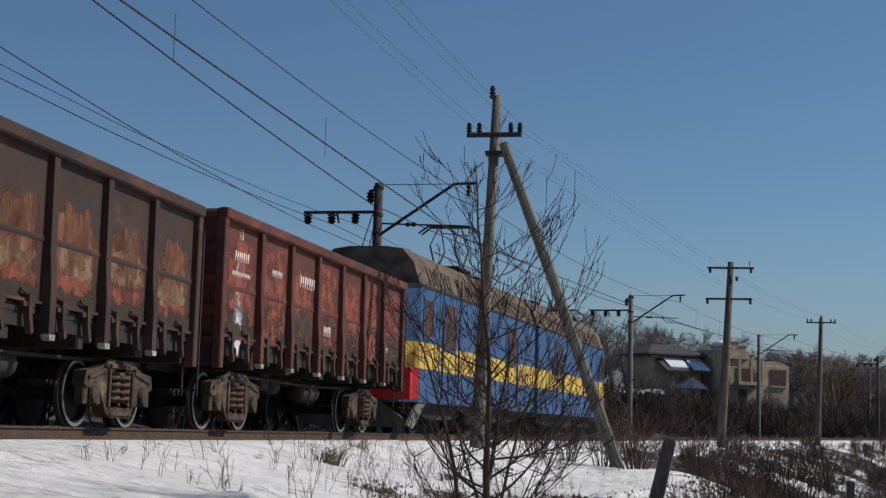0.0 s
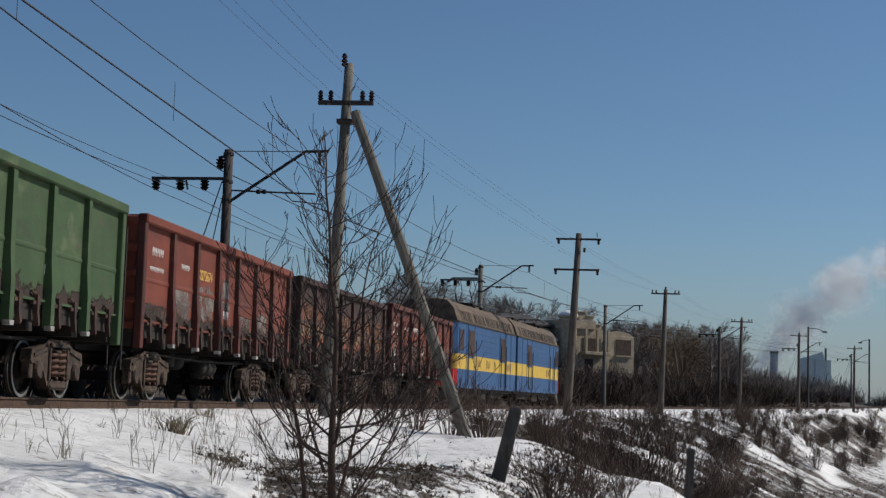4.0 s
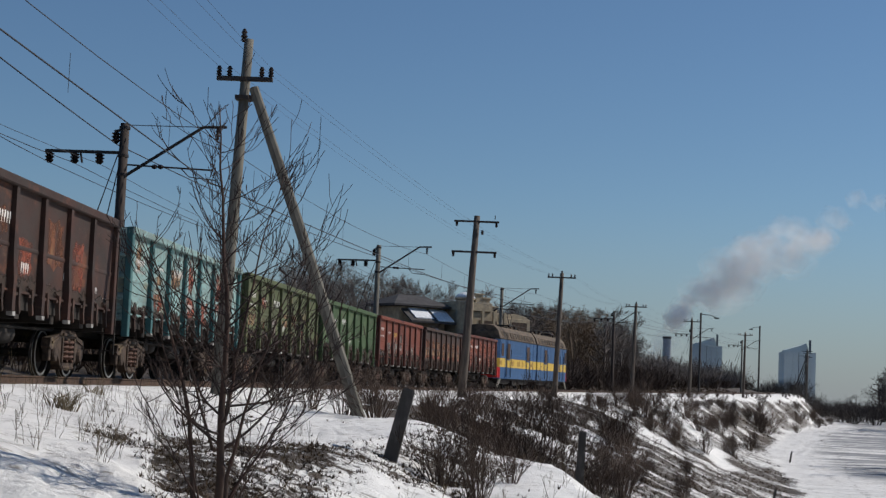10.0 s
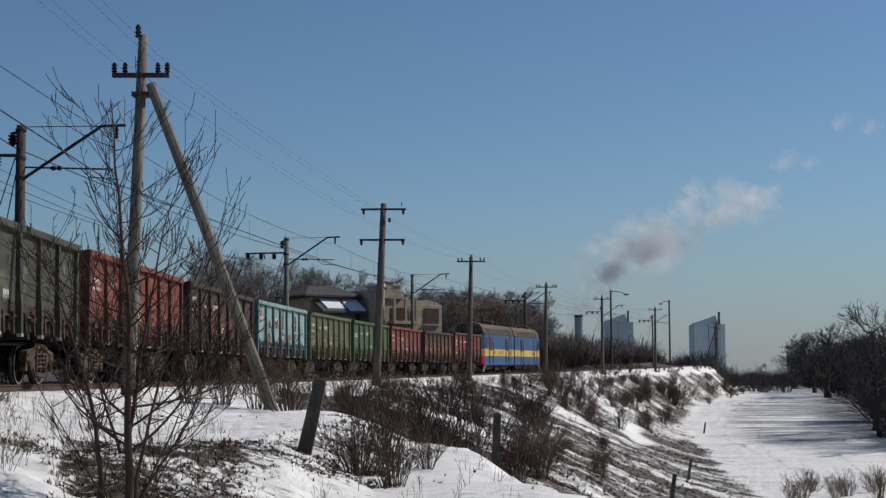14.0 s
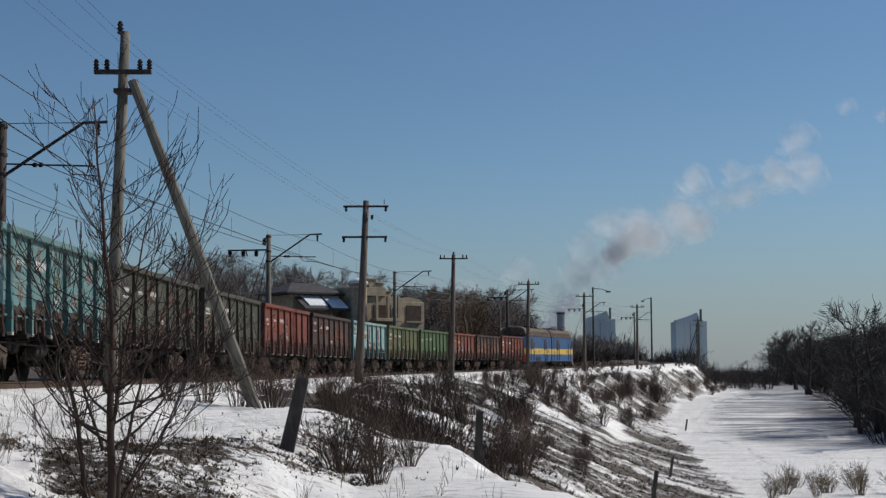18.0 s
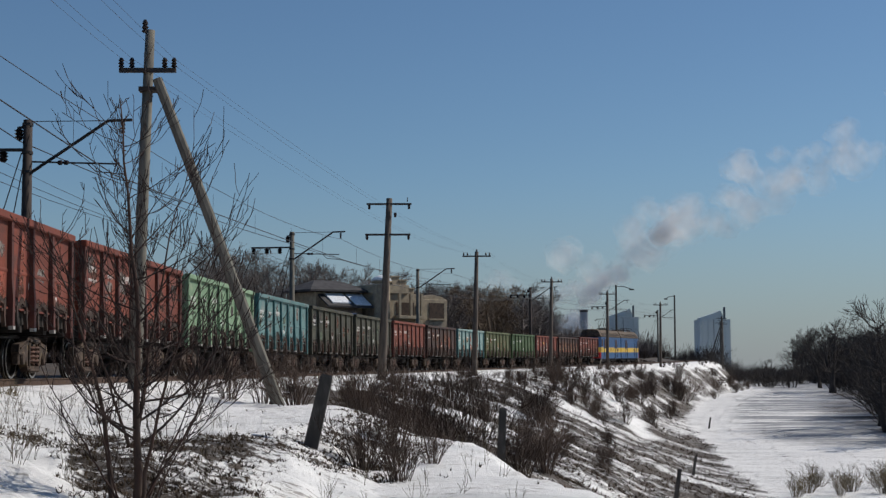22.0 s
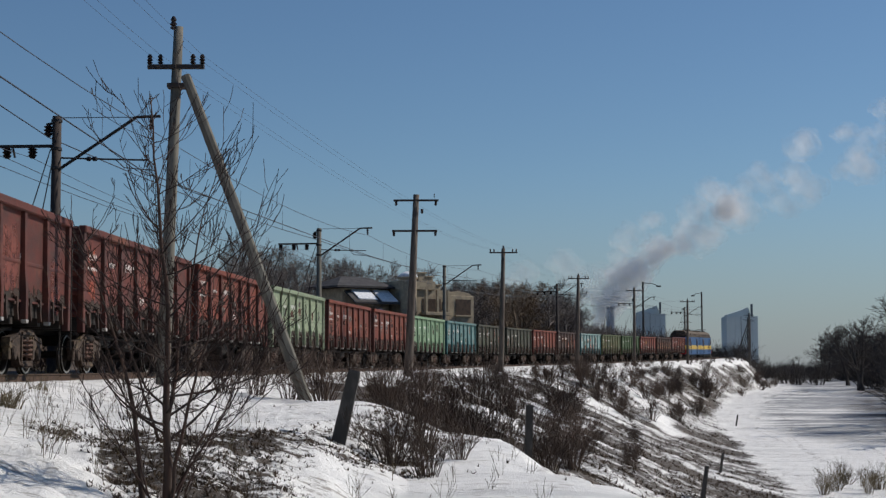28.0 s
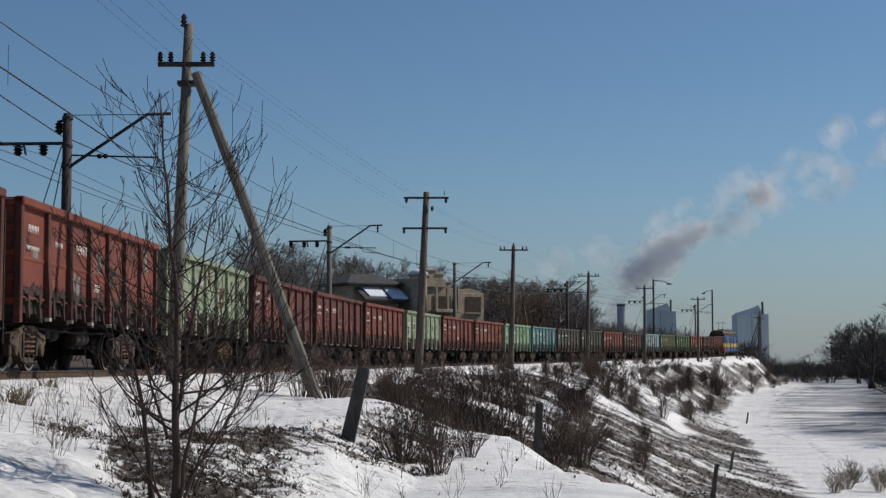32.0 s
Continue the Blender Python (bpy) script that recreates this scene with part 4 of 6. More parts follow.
        y = along(0.58 if sec == 0 else 0.2)
        pan = part("pantograph", Geo().box(-0.55, 0.55, y - 0.8, y + 0.8, 5.24, 5.32), M["steel_dark"], root, "raised pantograph" if up > 1 else "lowered pantograph")
        for sx in (-0.5, 0.5):
            for sy in (-0.7, 0.7):
                part("insulator", Geo().lathe([(0.05, 5.02), (0.10, 5.06), (0.05, 5.10), (0.10, 5.15), (0.05, 5.20), (0.08, 5.25)], 10, "z", (sx, y + sy, 0)), M["porcelain"], pan)
        kz, tz, ky = 5.28 + up * 0.5, 5.32 + up, 0.9
        for sx in (-1, 1):
            for sy in (-1, 1):
                part("pantograph_arm", Geo().tube([(sx * 0.42, y + sy * 0.1, 5.30), (sx * 0.40, y + sy * ky, kz)], 0.03, 6), M["steel_dark"], pan)
                part("pantograph_arm", Geo().tube([(sx * 0.40, y + sy * ky, kz), (sx * 0.34, y + sy * 0.12, tz)], 0.022, 6), M["steel_dark"], pan)
        for sy in (-0.18, 0.18):
            part("contact_strip", Geo().tube([(-1.0, y + sy, tz - 0.22), (-0.7, y + sy, tz), (0.7, y + sy, tz), (1.0, y + sy, tz - 0.22)], 0.03, 6), M["steel_dark"], pan)
        for i in range(4):
            y = along(0.50 + 0.11 * i)
            part("roof_hatch", Geo().box(-0.55, 0.55, y - 0.5, y + 0.5, 5.04, 5.12 + 0.06 * (i % 3), 0.02), roofm if i % 2 else M["undergear"], root)
        part("roof_busbar", Geo().tube([(0.7, along(0.3), 5.34), (0.7, along(0.97), 5.32)], 0.02, 6), M["steel_dark"], root)
    part("gangway", Geo().box(-0.9, 0.9, 0.6 + half - 0.2, LOCO_LEN - 0.6 - half + 0.2, 0.95, 3.7), dark, root, "dark bellows between the two sections")
    return root, spun


LOCO_LEN = 32.8
LOCO, LOCO_WHEELS = loco()


def run(t):
    """How far along the line the joint behind the sixteenth wagon has come at t seconds."""
    return RUN[0] + RUN[1] * t + RUN[2] * t * t + RUN[3] * t ** 3


# patches and lettering that set single wagons apart
def ragged(m, scale=2.6, lo=0.40, hi=0.56):
    """Lets flaking paint show what lies under it."""
    nt = m.node_tree
    tc = [n for n in nt.nodes if n.bl_idname == "ShaderNodeMapping"][0].outputs[0]
    t, r = nt.nodes.new("ShaderNodeTexNoise"), nt.nodes.new("ShaderNodeMapRange")
    t.inputs["Scale"].default_value, t.inputs["Detail"].default_value, t.inputs["Roughness"].default_value = scale, 9, 0.7
    nt.links.new(tc, t.inputs["Vector"])
    r.inputs["From Min"].default_value, r.inputs["From Max"].default_value = lo, hi
    nt.links.new(t.outputs["Fac"], r.inputs["Value"])
    nt.links.new(r.outputs[0], nt.nodes["Principled BSDF"].inputs["Alpha"])
    return m


ochre = mat("ochre_patch", (0.165, 0.062, 0.030), 0.8, col2=(0.085, 0.032, 0.020), scale=3, col3=(0.22, 0.135, 0.065), scale3=2.5, stretch=(1, 1, 0.35))
brick = mat("brick_red_patch", (0.24, 0.058, 0.034), 0.8, col2=(0.16, 0.05, 0.03), scale=4, col3=(0.09, 0.05, 0.035), scale3=2)
cream = mat("cream_patch", (0.23, 0.155, 0.085), 0.8, col2=(0.14, 0.075, 0.042), scale=4, col3=(0.2, 0.09, 0.04), scale3=3)
white = mat("white_spill", (0.62, 0.62, 0.64), 0.8, col2=(0.45, 0.45, 0.47), scale=5, col3=(0.25, 0.12, 0.09), scale3=4)
grey = mat("grey_primer_patch", (0.19, 0.16, 0.14), 0.85, col2=(0.14, 0.12, 0.11), scale=5)
sooty = mat("sooty_patch", (0.035, 0.03, 0.028), 0.9, col2=(0.06, 0.045, 0.04), scale=4)
worn = mat("worn_red_patch", (0.16, 0.045, 0.032), 0.8, col2=(0.11, 0.034, 0.026), scale=4)
for m_ in (ochre, brick, cream, grey, sooty, worn):
    ragged(m_)
ragged(white, 3.5, 0.40, 0.50)
mid = [(WM["posts"][i] + WM["posts"][i + 1]) / 2 for i in range(7)]
for n_, key, rows in (
        (1, 2, [q for n in range(7) for q in ((n, 2.25, 0.95, 0.85, ochre), (n, 2.05 + 0.1 * (n % 3), 0.8, 0.35, cream), (n, 1.75, 0.95, 0.3, brick), (n, 2.55 - 0.08 * (n % 2), 0.6, 0.5, ochre))]),
        (0, 1, [(0, 2.35, 0.22, 1.45, white), (0, 1.85, 0.30, 0.7, white), (0, 1.7, 0.2, 0.35, white)] + [q for n in range(7) for q in ((n, 2.55 + 0.12 * (n % 2), 0.85, 0.9 - 0.1 * (n % 3), brick), (n, 1.85, 0.7, 0.45, brick if n % 2 else ochre), (n, 2.05, 0.9, 0.35, sooty))]),
        (2, 3, [(1, 1.95, 0.9, 0.6, grey), (2, 2.15, 1.2, 0.55, grey), (3, 2.45, 0.5, 0.55, grey), (0, 1.72, 1.2, 0.25, sooty), (4, 1.8, 0.9, 0.4, grey), (5, 1.9, 0.7, 0.5, grey)]),
        (5, 6, [(1, 1.95, 0.75, 0.33, brick), (3, 2.95, 0.35, 0.75, brick), (3, 1.92, 0.8, 0.55, brick), (4, 1.9, 0.6, 0.5, brick), (2, 2.65, 0.9, 0.4, cream), (5, 2.6, 0.45, 0.9, brick), (0, 2.9, 0.5, 0.4, cream), (1, 2.3, 0.5, 0.5, cream)]),
        (4, 5, [(1, 2.75, 0.5, 0.3, brick), (2, 1.95, 0.5, 0.5, grey), (1, 2.05, 0.25, 0.25, brick), (3, 2.3, 0.9, 0.35, cream), (4, 2.35, 0.8, 0.3, ochre), (5, 1.8, 0.4, 0.4, brick), (0, 2.2, 0.9, 0.4, cream)]),
        (6, 7, [(1, 2.7, 0.7, 0.5, ochre), (2, 2.6, 0.9, 0.6, ochre), (4, 2.6, 0.9, 0.7, ochre), (3, 2.2, 0.6, 0.5, brick), (5, 2.3, 0.6, 0.8, brick)]),
        (16, 17, [(1, 2.3, 0.9, 1.0, worn), (3, 2.4, 0.8, 0.9, worn), (5, 2.2, 0.8, 0.9, worn), (0, 2.5, 0.6, 0.9, brick)]), (17, 18, [(1, 2.3, 0.9, 1.0, worn), (2, 2.1, 0.7, 0.8, worn), (4, 2.4, 0.9, 1.0, worn), (6, 2.0, 0.6, 0.9, worn)])):
    for i, (pn, z, w_, h_, m_) in enumerate(rows):
        blotch(WAGONS[n_][0], mid[pn], z, min(w_ * 1.5, 1.5), h_ * 1.5, m_, key * 50 + i, "ragged patch of old paint", i % 4)
green = mat("dull_green_patch", (0.10, 0.13, 0.085), 0.85, col2=(0.07, 0.09, 0.06), scale=5)
rusty = mat("rust_brown_patch", (0.13, 0.05, 0.03), 0.85, col2=(0.07, 0.032, 0.022), scale=5)
for m_ in (green, rusty):
    ragged(m_)
pr = random.Random(77)
for n_ in list(range(7, 16)) + [18, 19, 20]:
    under = {"pale": (green, sooty, green, rusty), "mint": (green, sooty, green), "blue": (green, sooty, grey), "dark_olive": (green, sooty, rusty)}.get(ORDER[n_], (rusty, sooty, brick, grey))
    for i in range(12):
        blotch(WAGONS[n_][0], mid[i % 7] + pr.uniform(-0.3, 0.3), pr.uniform(1.8, 3.05), pr.uniform(0.35, 0.9), pr.uniform(0.25, 0.8), pr.choice(under), n_ * 40 + i, "ragged patch of old paint", i // 7)
txt = bpy.data.curves.new("number", "FONT")
txt.body, txt.size, txt.extrude = "0275674", 0.31, 0.0015
ob = bpy.data.objects.new("number", txt)
me = bpy.data.meshes.new_from_object(ob)
bpy.data.objects.remove(ob)
part("wagon_number", me, M["yellow_paint"], WAGONS[2][0], "painted yellow wagon number", at=Matrix.Translation((1.4635, mid[2] - 0.50, 2.66)) @ pose(0, 0, 0, 90, 0, 90) @ Matrix.Diagonal((0.95, 1, 1, 1)))


# ---- lineside ----
def insulator(parent, x, y, z, r=0.07, h=0.2, hang=False, name="insulator"):
    prof = [(0.3 * r, 0), (r, 0.12 * h), (0.55 * r, 0.3 * h), (r, 0.42 * h), (0.55 * r, 0.6 * h), (0.9 * r, 0.72 * h), (0.4 * r, h)]
    return part(name, Geo().lathe([(a, -b if hang else b) for a, b in prof], 10, "z", (x, y, z)), M["porcelain"], parent, "dark porcelain insulator")


def catenary_mast(s, top, arm_left=2.7, detailed=True):
    """Concrete mast on the far side of the line, with a bracket over the track and an arm for the feeders."""
    base = line_pose(s, -3.25)
    root = thing("catenary_mast", base, "round concrete catenary mast with steel bracket over the track", "mast", "catenary masts of the line")
    m = M["mast"] if detailed else M["concrete"]
    part("mast_pole", Geo().lathe([(0.21, -1.2), (0.20, 0), (0.15, top)], 14), m, root, smooth=True)
    for z in (top - 0.15, top - 1.1, top - 1.75):
        part("clamp_band", Geo().lathe([(0.185, z - 0.05), (0.185, z + 0.05)], 14), M["steel_dark"], root)
    k = (2.7, 0, top - 0.05)
    part("bracket", Geo().tube([(0.15, 0, top - 1.75), k, (3.5, 0, top - 0.03)], 0.055, 8), M["steel_dark"], root, "inclined steel bracket")
    part("stay_rod", Geo().tube([(0.15, 0, top - 0.05), k], 0.015, 5), M["steel_dark"], root)
    part("registration_arm", Geo().tube([(0.15, 0, top - 1.40), (1.2, 0, top - 1.44), (3.1, 0, top - 1.5)], 0.03, 6), M["steel_dark"], root)
    for x in (1.1, 1.3):
        part("insulator", Geo().lathe([(0.03, x - 0.1), (0.08, x - 0.05), (0.08, x + 0.05), (0.03, x + 0.1)], 8, "x", (0, 0, top - 1.44)), M["porcelain"], root)
    part("insulator", Geo().lathe([(0.02, -0.42), (0.075, -0.38), (0.04, -0.3), (0.085, -0.26), (0.04, -0.18), (0.085, -0.14), (0.02, 0)], 10, "z", (3.2, 0, top - 0.06)), M["porcelain"], root)
    part("steady_arm", Geo().tube([(2.0, 0, top - 1.46), (2.3, 0, top - 1.75), (3.3, 0, top - 1.85)], 0.02, 5), M["steel_dark"], root)
    if arm_left:
        part("feeder_arm", Geo().box(-arm_left, 0.1, -0.05, 0.05, top - 1.05, top - 0.95), M["steel_dark"], root, "level steel feeder arm")
        part("arm_strut", Geo().tube([(-arm_left * 0.55, 0, top - 1.0), (-arm_left * 0.52, 0, top - 1.38)], 0.04, 5), M["steel_dark"], root)
        for x in (-arm_left + 0.15, -arm_left * 0.62, -arm_left * 0.3):
            insulator(root, x, 0, top - 1.05, 0.17, 0.36, True)
        insulator(root, -0.28, 0, top - 0.30, 0.17, 0.38, True)
        part("top_bracket", Geo().tube([(0, 0, top - 0.2), (-0.35, 0, top - 0.28)], 0.05, 6), M["steel_dark"], root)
        part("guy_rod", Geo().tube([(-0.2, 0, top - 1.1), (-1.5, 1.0, top - 4.2)], 0.02, 5), M["steel_dark"], root)
        part("guy_rod", Geo().tube([(-0.15, 0, top - 1.6), (-0.9, 0.8, top - 4.2)], 0.02, 5), M["steel_dark"], root)
    return root


MASTS = [(0.4, 8.54), (48.5, 9.05), (92.3, 9.3), (148.4, 10.1), (202.0, 10.2), (255.0, 10.0)]
for i, (s, top) in enumerate(MASTS):
    catenary_mast(s, top, 2.7 if i != 2 else 0, detailed=i in (0, 3))


def wire(name, pts, r, label, sag=0.0, n=10):
    """One wire through supports, with sag between them."""
    q = []
    for a, b in zip(pts[:-1], pts[1:]):
        a, b = Vector(a), Vector(b)
        q += [a.lerp(b, i / n) - Vector((0, 0, sag * 4 * (i / n) * (1 - i / n))) for i in range(n)]
    q.append(Vector(pts[-1]))
    ob = part(name, Geo().tube(q, r, 5), M["wire"], None)
    return tagged(ob, label, "wire", "overhead wires")


def over(s, off, up):
    return tuple(line(s, off, up)[0])


SPANS = [-100, -50] + [s for s, _ in MASTS]
TOPS = [8.5, 8.5] + [t for _, t in MASTS]
wire("messenger_wire", [over(s, -0.05, t - 0.5) for s, t in zip(SPANS, TOPS)], 0.013, "dark catenary messenger wire over the track", 0.55)
wire("contact_wire", [over(s, -0.05 + (0.25 if i % 2 else -0.25), t - 1.88) for i, (s, t) in enumerate(zip(SPANS, TOPS))], 0.021, "dark contact wire over the track", 0.05)
for off, back, dz, r, sag in ((-3.25 - 2.55, -1.4, -1.4, 0.013, 0.5), (-3.25 - 1.67, -3.6, -1.4, 0.012, 0.7), (-3.25 - 0.28, -0.55, -0.7, 0.020, 0.25), (-3.25 - 0.8, -3.0, -1.4, 0.009, 0.8)):
    wire("feeder_wire", [over(s, off if s > -10 else back, t + dz) for s, t in zip(SPANS, TOPS)], r, "dark feeder wire along the masts", sag)
for s0, s1, t0, t1 in zip(SPANS[:-1], SPANS[1:], TOPS[:-1], TOPS[1:]):
    for f in (0.12, 0.31, 0.5, 0.69, 0.88):
        s = s0 + f * (s1 - s0)
        a, b = over(s, -0.05, (t0 + f * (t1 - t0)) - 0.5 - 0.55 * 4 * f * (1 - f)), over(s, -0.05, (t0 + f * (t1 - t0)) - 1.88 - 0.2 * f * (1 - f))
        d = part("dropper", Geo().tube([a, b], 0.007, 4), M["wire"], None)
        tagged(d, "thin dropper between messenger and contact wire", "wire", "droppers of the catenary")


def wooden_pole(x, y, top, arms, lean=(0, 0), label="", r=0.14, m=None, yaw=0.0):
    """Lineside pole; arms: (height, length, pins as offsets, pins hang)."""
    z0 = ground_at(x, y)
    root = thing("utility_pole", pose(x, y, z0, 0, 0, yaw), label or "tall weathered lineside pole with insulators on cross-arms", "utility pole", "poles along the embankment")
    ht = top - z0
    lx, ly = lean

    def ax(z):
        return Vector((lx * z / ht, ly * z / ht, z))
    part("pole_shaft", Geo().tube([ax(-0.6), ax(0), ax(ht / 2), ax(ht)], [r * 1.25, r * 1.2, r, r * 0.8], 12), m or M["tarred_wood"], root, smooth=True)
    pins = []
    for z, ln, offs, hang in arms:
        c = ax(z - z0)
        part("cross_arm", Geo().box(c.x - ln / 2, c.x + ln / 2, c.y - 0.16, c.y - 0.06, c.z - 0.055, c.z + 0.055, 0.01), M["steel_dark"], root, "dark cross-arm")
        part("arm_bolt", Geo().tube([c + Vector((0, -0.2, 0)), c + Vector((0, 0.2, 0))], 0.02, 6), M["steel_dark"], root)
        for o in offs:
            insulator(root, c.x + o, c.y - 0.11, c.z + (-0.05 if hang else 0.06), 0.075 * (1.25 if hang else 1), 0.24, hang)
            pins.append(pose(x, y, z0, 0, 0, yaw) @ Vector((c.x + o, c.y - 0.11, c.z + (-0.28 if hang else 0.28))))
    return root, pins


# braced concrete pole by the track
POLE1 = (-6.55, 36.0)
pole1, pins1 = wooden_pole(*POLE1, 8.2, [(7.22, 1.34, (-0.62, -0.37, 0.40, 0.62), False)], lean=(0.28, 0), r=0.14, m=M["concrete"],
                           label="grey concrete pole with a cross-arm, propped by a leaning strut")
insulator(pole1, 0.17, -0.06, 8.1 - ground_at(*POLE1) + 0.02, 0.085, 0.32)
part("top_pin", Geo().tube([(0.26, -0.08, 8.0 - ground_at(*POLE1)), (0.19, -0.06, 8.15 - ground_at(*POLE1))], 0.03, 6), M["steel_dark"], pole1)
zb = ground_at(*POLE1)
part("brace", Geo().tube([(0.50, -0.25, 6.98 - zb), (1.95, -0.6, 3.3 - zb), (3.52, -1.0, -0.55)], [0.115, 0.13, 0.145], 8), M["concrete"], pole1, "slanting concrete strut")
part("brace_clamp", Geo().box(0.05, 0.62, -0.2, 0.14, 6.72 - zb, 6.82 - zb), M["steel_dark"], pole1)
PINS = [pins1]
FAR_POLES = [(-1.55, 85.0, 9.75, 0.45), (4.65, 124.4, 9.83, 0.25), (14.5, 166.8, 10.2, 0.2), (25.2, 203.3, 10.7, 0.1), (39.1, 246.5, 11.1, 0.1)]
for i, (x, y, top, ln) in enumerate(FAR_POLES):
    if i == 0:
        p, q = wooden_pole(x - 0.38, y, top, [(9.42, 2.5, (-1.1, 1.1), True), (7.72, 2.5, (-1.15, 1.15), True)], lean=(ln, 0), r=0.205)
        insulator(p, 0.62 + 0.15, -0.1, 8.9 - ground_at(x, y), 0.1, 0.26, True)
        part("top_pin", Geo().tube([(1.45, -0.1, 9.5 - ground_at(x, y)), (1.45, -0.1, 9.75 - ground_at(x, y))], 0.025, 6), M["steel_dark"], p)
    else:
        p, q = wooden_pole(x, y, top, [(top - 0.35, 2.3, (-1.05, -0.75, 0.75, 1.05), False)], lean=(ln, 0), r=0.19)
        insulator(p, ln, 0, top - ground_at(x, y), 0.09, 0.22)
    PINS.append(q)
for k in range(4):
    a = [Vector((-7.3 + 0.3 * k, -14, 8.3)), PINS[0][k]] + [p[k] for p in PINS[2:]]
    wire("telegraph_wire", a, 0.0035, "thin telegraph wire between the poles", 0.8, 12)


def leaning_post(x, y, top, foot, w, label):
    """Old square concrete fence post."""
    z = ground_at(*foot)
    g = Geo()
    a, b = Vector((foot[0], foot[1], z - 0.3)), Vector((x, y, top))
    d = (b - a).normalized()
    sx = d.cross(Vector((0, 1, 0))).normalized() * w / 2
    sy = d.cross(sx).normalized() * w / 2
    vs = []
    for p, k in ((a, 1.15), (b - d * 0.04, 0.95), (b, 0.8)):
        vs += [tuple(p + (sx * i + sy * j) * k) for i, j in ((-1, -1), (1, -1), (1, 1), (-1, 1))]
    fs = [(3, 2, 1, 0), (8, 9, 10, 11)] + [(q + i, q + (i + 1) % 4, q + 4 + (i + 1) % 4, q + 4 + i) for q in (0, 4) for i in range(4)]
    ob = part("fence_post", g.add(vs, fs), M["concrete_dark"], None)
    return tagged(ob, label, "post", "old concrete posts on the slope")


leaning_post(-1.28, 22.35, 0.07, (-1.57, 22.3), 0.185, "dark leaning concrete post in the snow")
leaning_post(1.96, 35.0, -0.72, (1.88, 35.0), 0.17, "dark weathered concrete post among bushes")
for x, y, h in ((32.1, 169.8, 1.2), (17.8, 99.9, 1.25), (10.4, 62.6, 1.4)):
    z = ground_at(x, y)
    leaning_post(x + 0.25, y, z + h, (x, y), 0.15, "short dark concrete fence post on the snowy slope")


# ---- trees and bushes ----
def grow(g, rnd, p, d, ln, r, depth, spread=0.5, up=0.12, n=5, kids=(3, 5), wob=0.12, rmin=0.003, shrink=0.62):
    """A branch of several segments with side branches."""
    seg = 4 if depth > 0 else 3
    pts, rad, dirs = [p.copy()], [r], [d.copy()]
    for i in range(seg):
        d = (d + Vector((rnd.gauss(0, wob), rnd.gauss(0, wob), rnd.gauss(0, wob) + up))).normalized()
        p = p + d * ln / seg
        pts.append(p.copy())
        dirs.append(d.copy())
        rad.append(max(rmin, r * (1 - 0.72 * (i + 1) / seg)))
    g.tube(pts, rad, max(3, n if depth > 1 else 3), caps=False)
    if depth == 0:
        return
    for _ in range(rnd.randint(*kids)):
        t = rnd.uniform(0.25, 0.98) * seg
        i = min(int(t), seg - 1)
        q = pts[i].lerp(pts[i + 1], t - i)
        side = Vector((rnd.gauss(0, 1), rnd.gauss(0, 1), rnd.gauss(0, 0.6))).cross(dirs[i]).normalized()
        nd = (dirs[i] + side * rnd.uniform(0.6, 1.4) * spread).normalized()
        grow(g, rnd, q, nd, ln * rnd.uniform(0.45, 0.8) * shrink / 0.62 * (1 - 0.35 * t / seg), max(rmin, rad[i] * 0.6), depth - 1, spread, up, n, kids, wob, rmin, shrink)


def tree_mesh(seed, h, r, depth=4, spread=0.7, kids=(4, 6), twig=0.012, up=0.10, stems=1, clear=0.3):
    """Trunk and crown meshes of a bare tree."""
    rnd = random.Random(seed)
    tr, cr = Geo(), Geo()
    for st in range(stems):
        lean = Vector((rnd.gauss(0, 0.16), rnd.gauss(0, 0.16), 1)).normalized()
        pts, p = [], Vector((rnd.uniform(-0.4, 0.4) * (stems > 1), rnd.uniform(-0.4, 0.4) * (stems > 1), -0.4))
        for i in range(8):
            pts.append(p.copy())
            lean = (lean + Vector((rnd.gauss(0, 0.07), rnd.gauss(0, 0.07), 0.06))).normalized()
            p = p + lean * h * 0.8 / 7
        rad = [r * (1.25 - 1.0 * i / 7) for i in range(8)]
        tr.tube(pts, rad, 7)
        for k in range(int(16 / stems) + 3):
            t = rnd.uniform(clear, 1.0) * 7
            i = min(int(t), 6)
            q = pts[i].lerp(pts[i + 1], t - i)
            a = rnd.uniform(0, 2 * math.pi)
            nd = Vector((math.cos(a) * spread, math.sin(a) * spread, rnd.uniform(0.25, 0.9))).normalized()
            grow(cr, rnd, q, nd, h * rnd.uniform(0.22, 0.42) * (1.15 - 0.5 * t / 7), rad[i] * 0.5, depth - 2, 0.75, up, 4, kids, 0.16, twig)
    return tr.mesh("trunk", True), cr.mesh("crown")


def bush_mesh(seed, h, stems, depth=2, twig=0.006, spread=0.55):
    rnd = random.Random(seed)
    g = Geo()
    for _ in range(stems):
        a, w = rnd.uniform(0, 2 * math.pi), rnd.uniform(0.1, 1.0)
        d = Vector((math.cos(a) * w * spread, math.sin(a) * w * spread, 1)).normalized()
        p = Vector((math.cos(a) * w * h * 0.18, math.sin(a) * w * h * 0.18, -0.1))
        grow(g, rnd, p, d, h * rnd.uniform(0.5, 0.95), h * 0.008 + twig * 0.5, depth, 0.5, 0.06, 4, (3, 5), 0.1, twig)
    return g.mesh("bush")


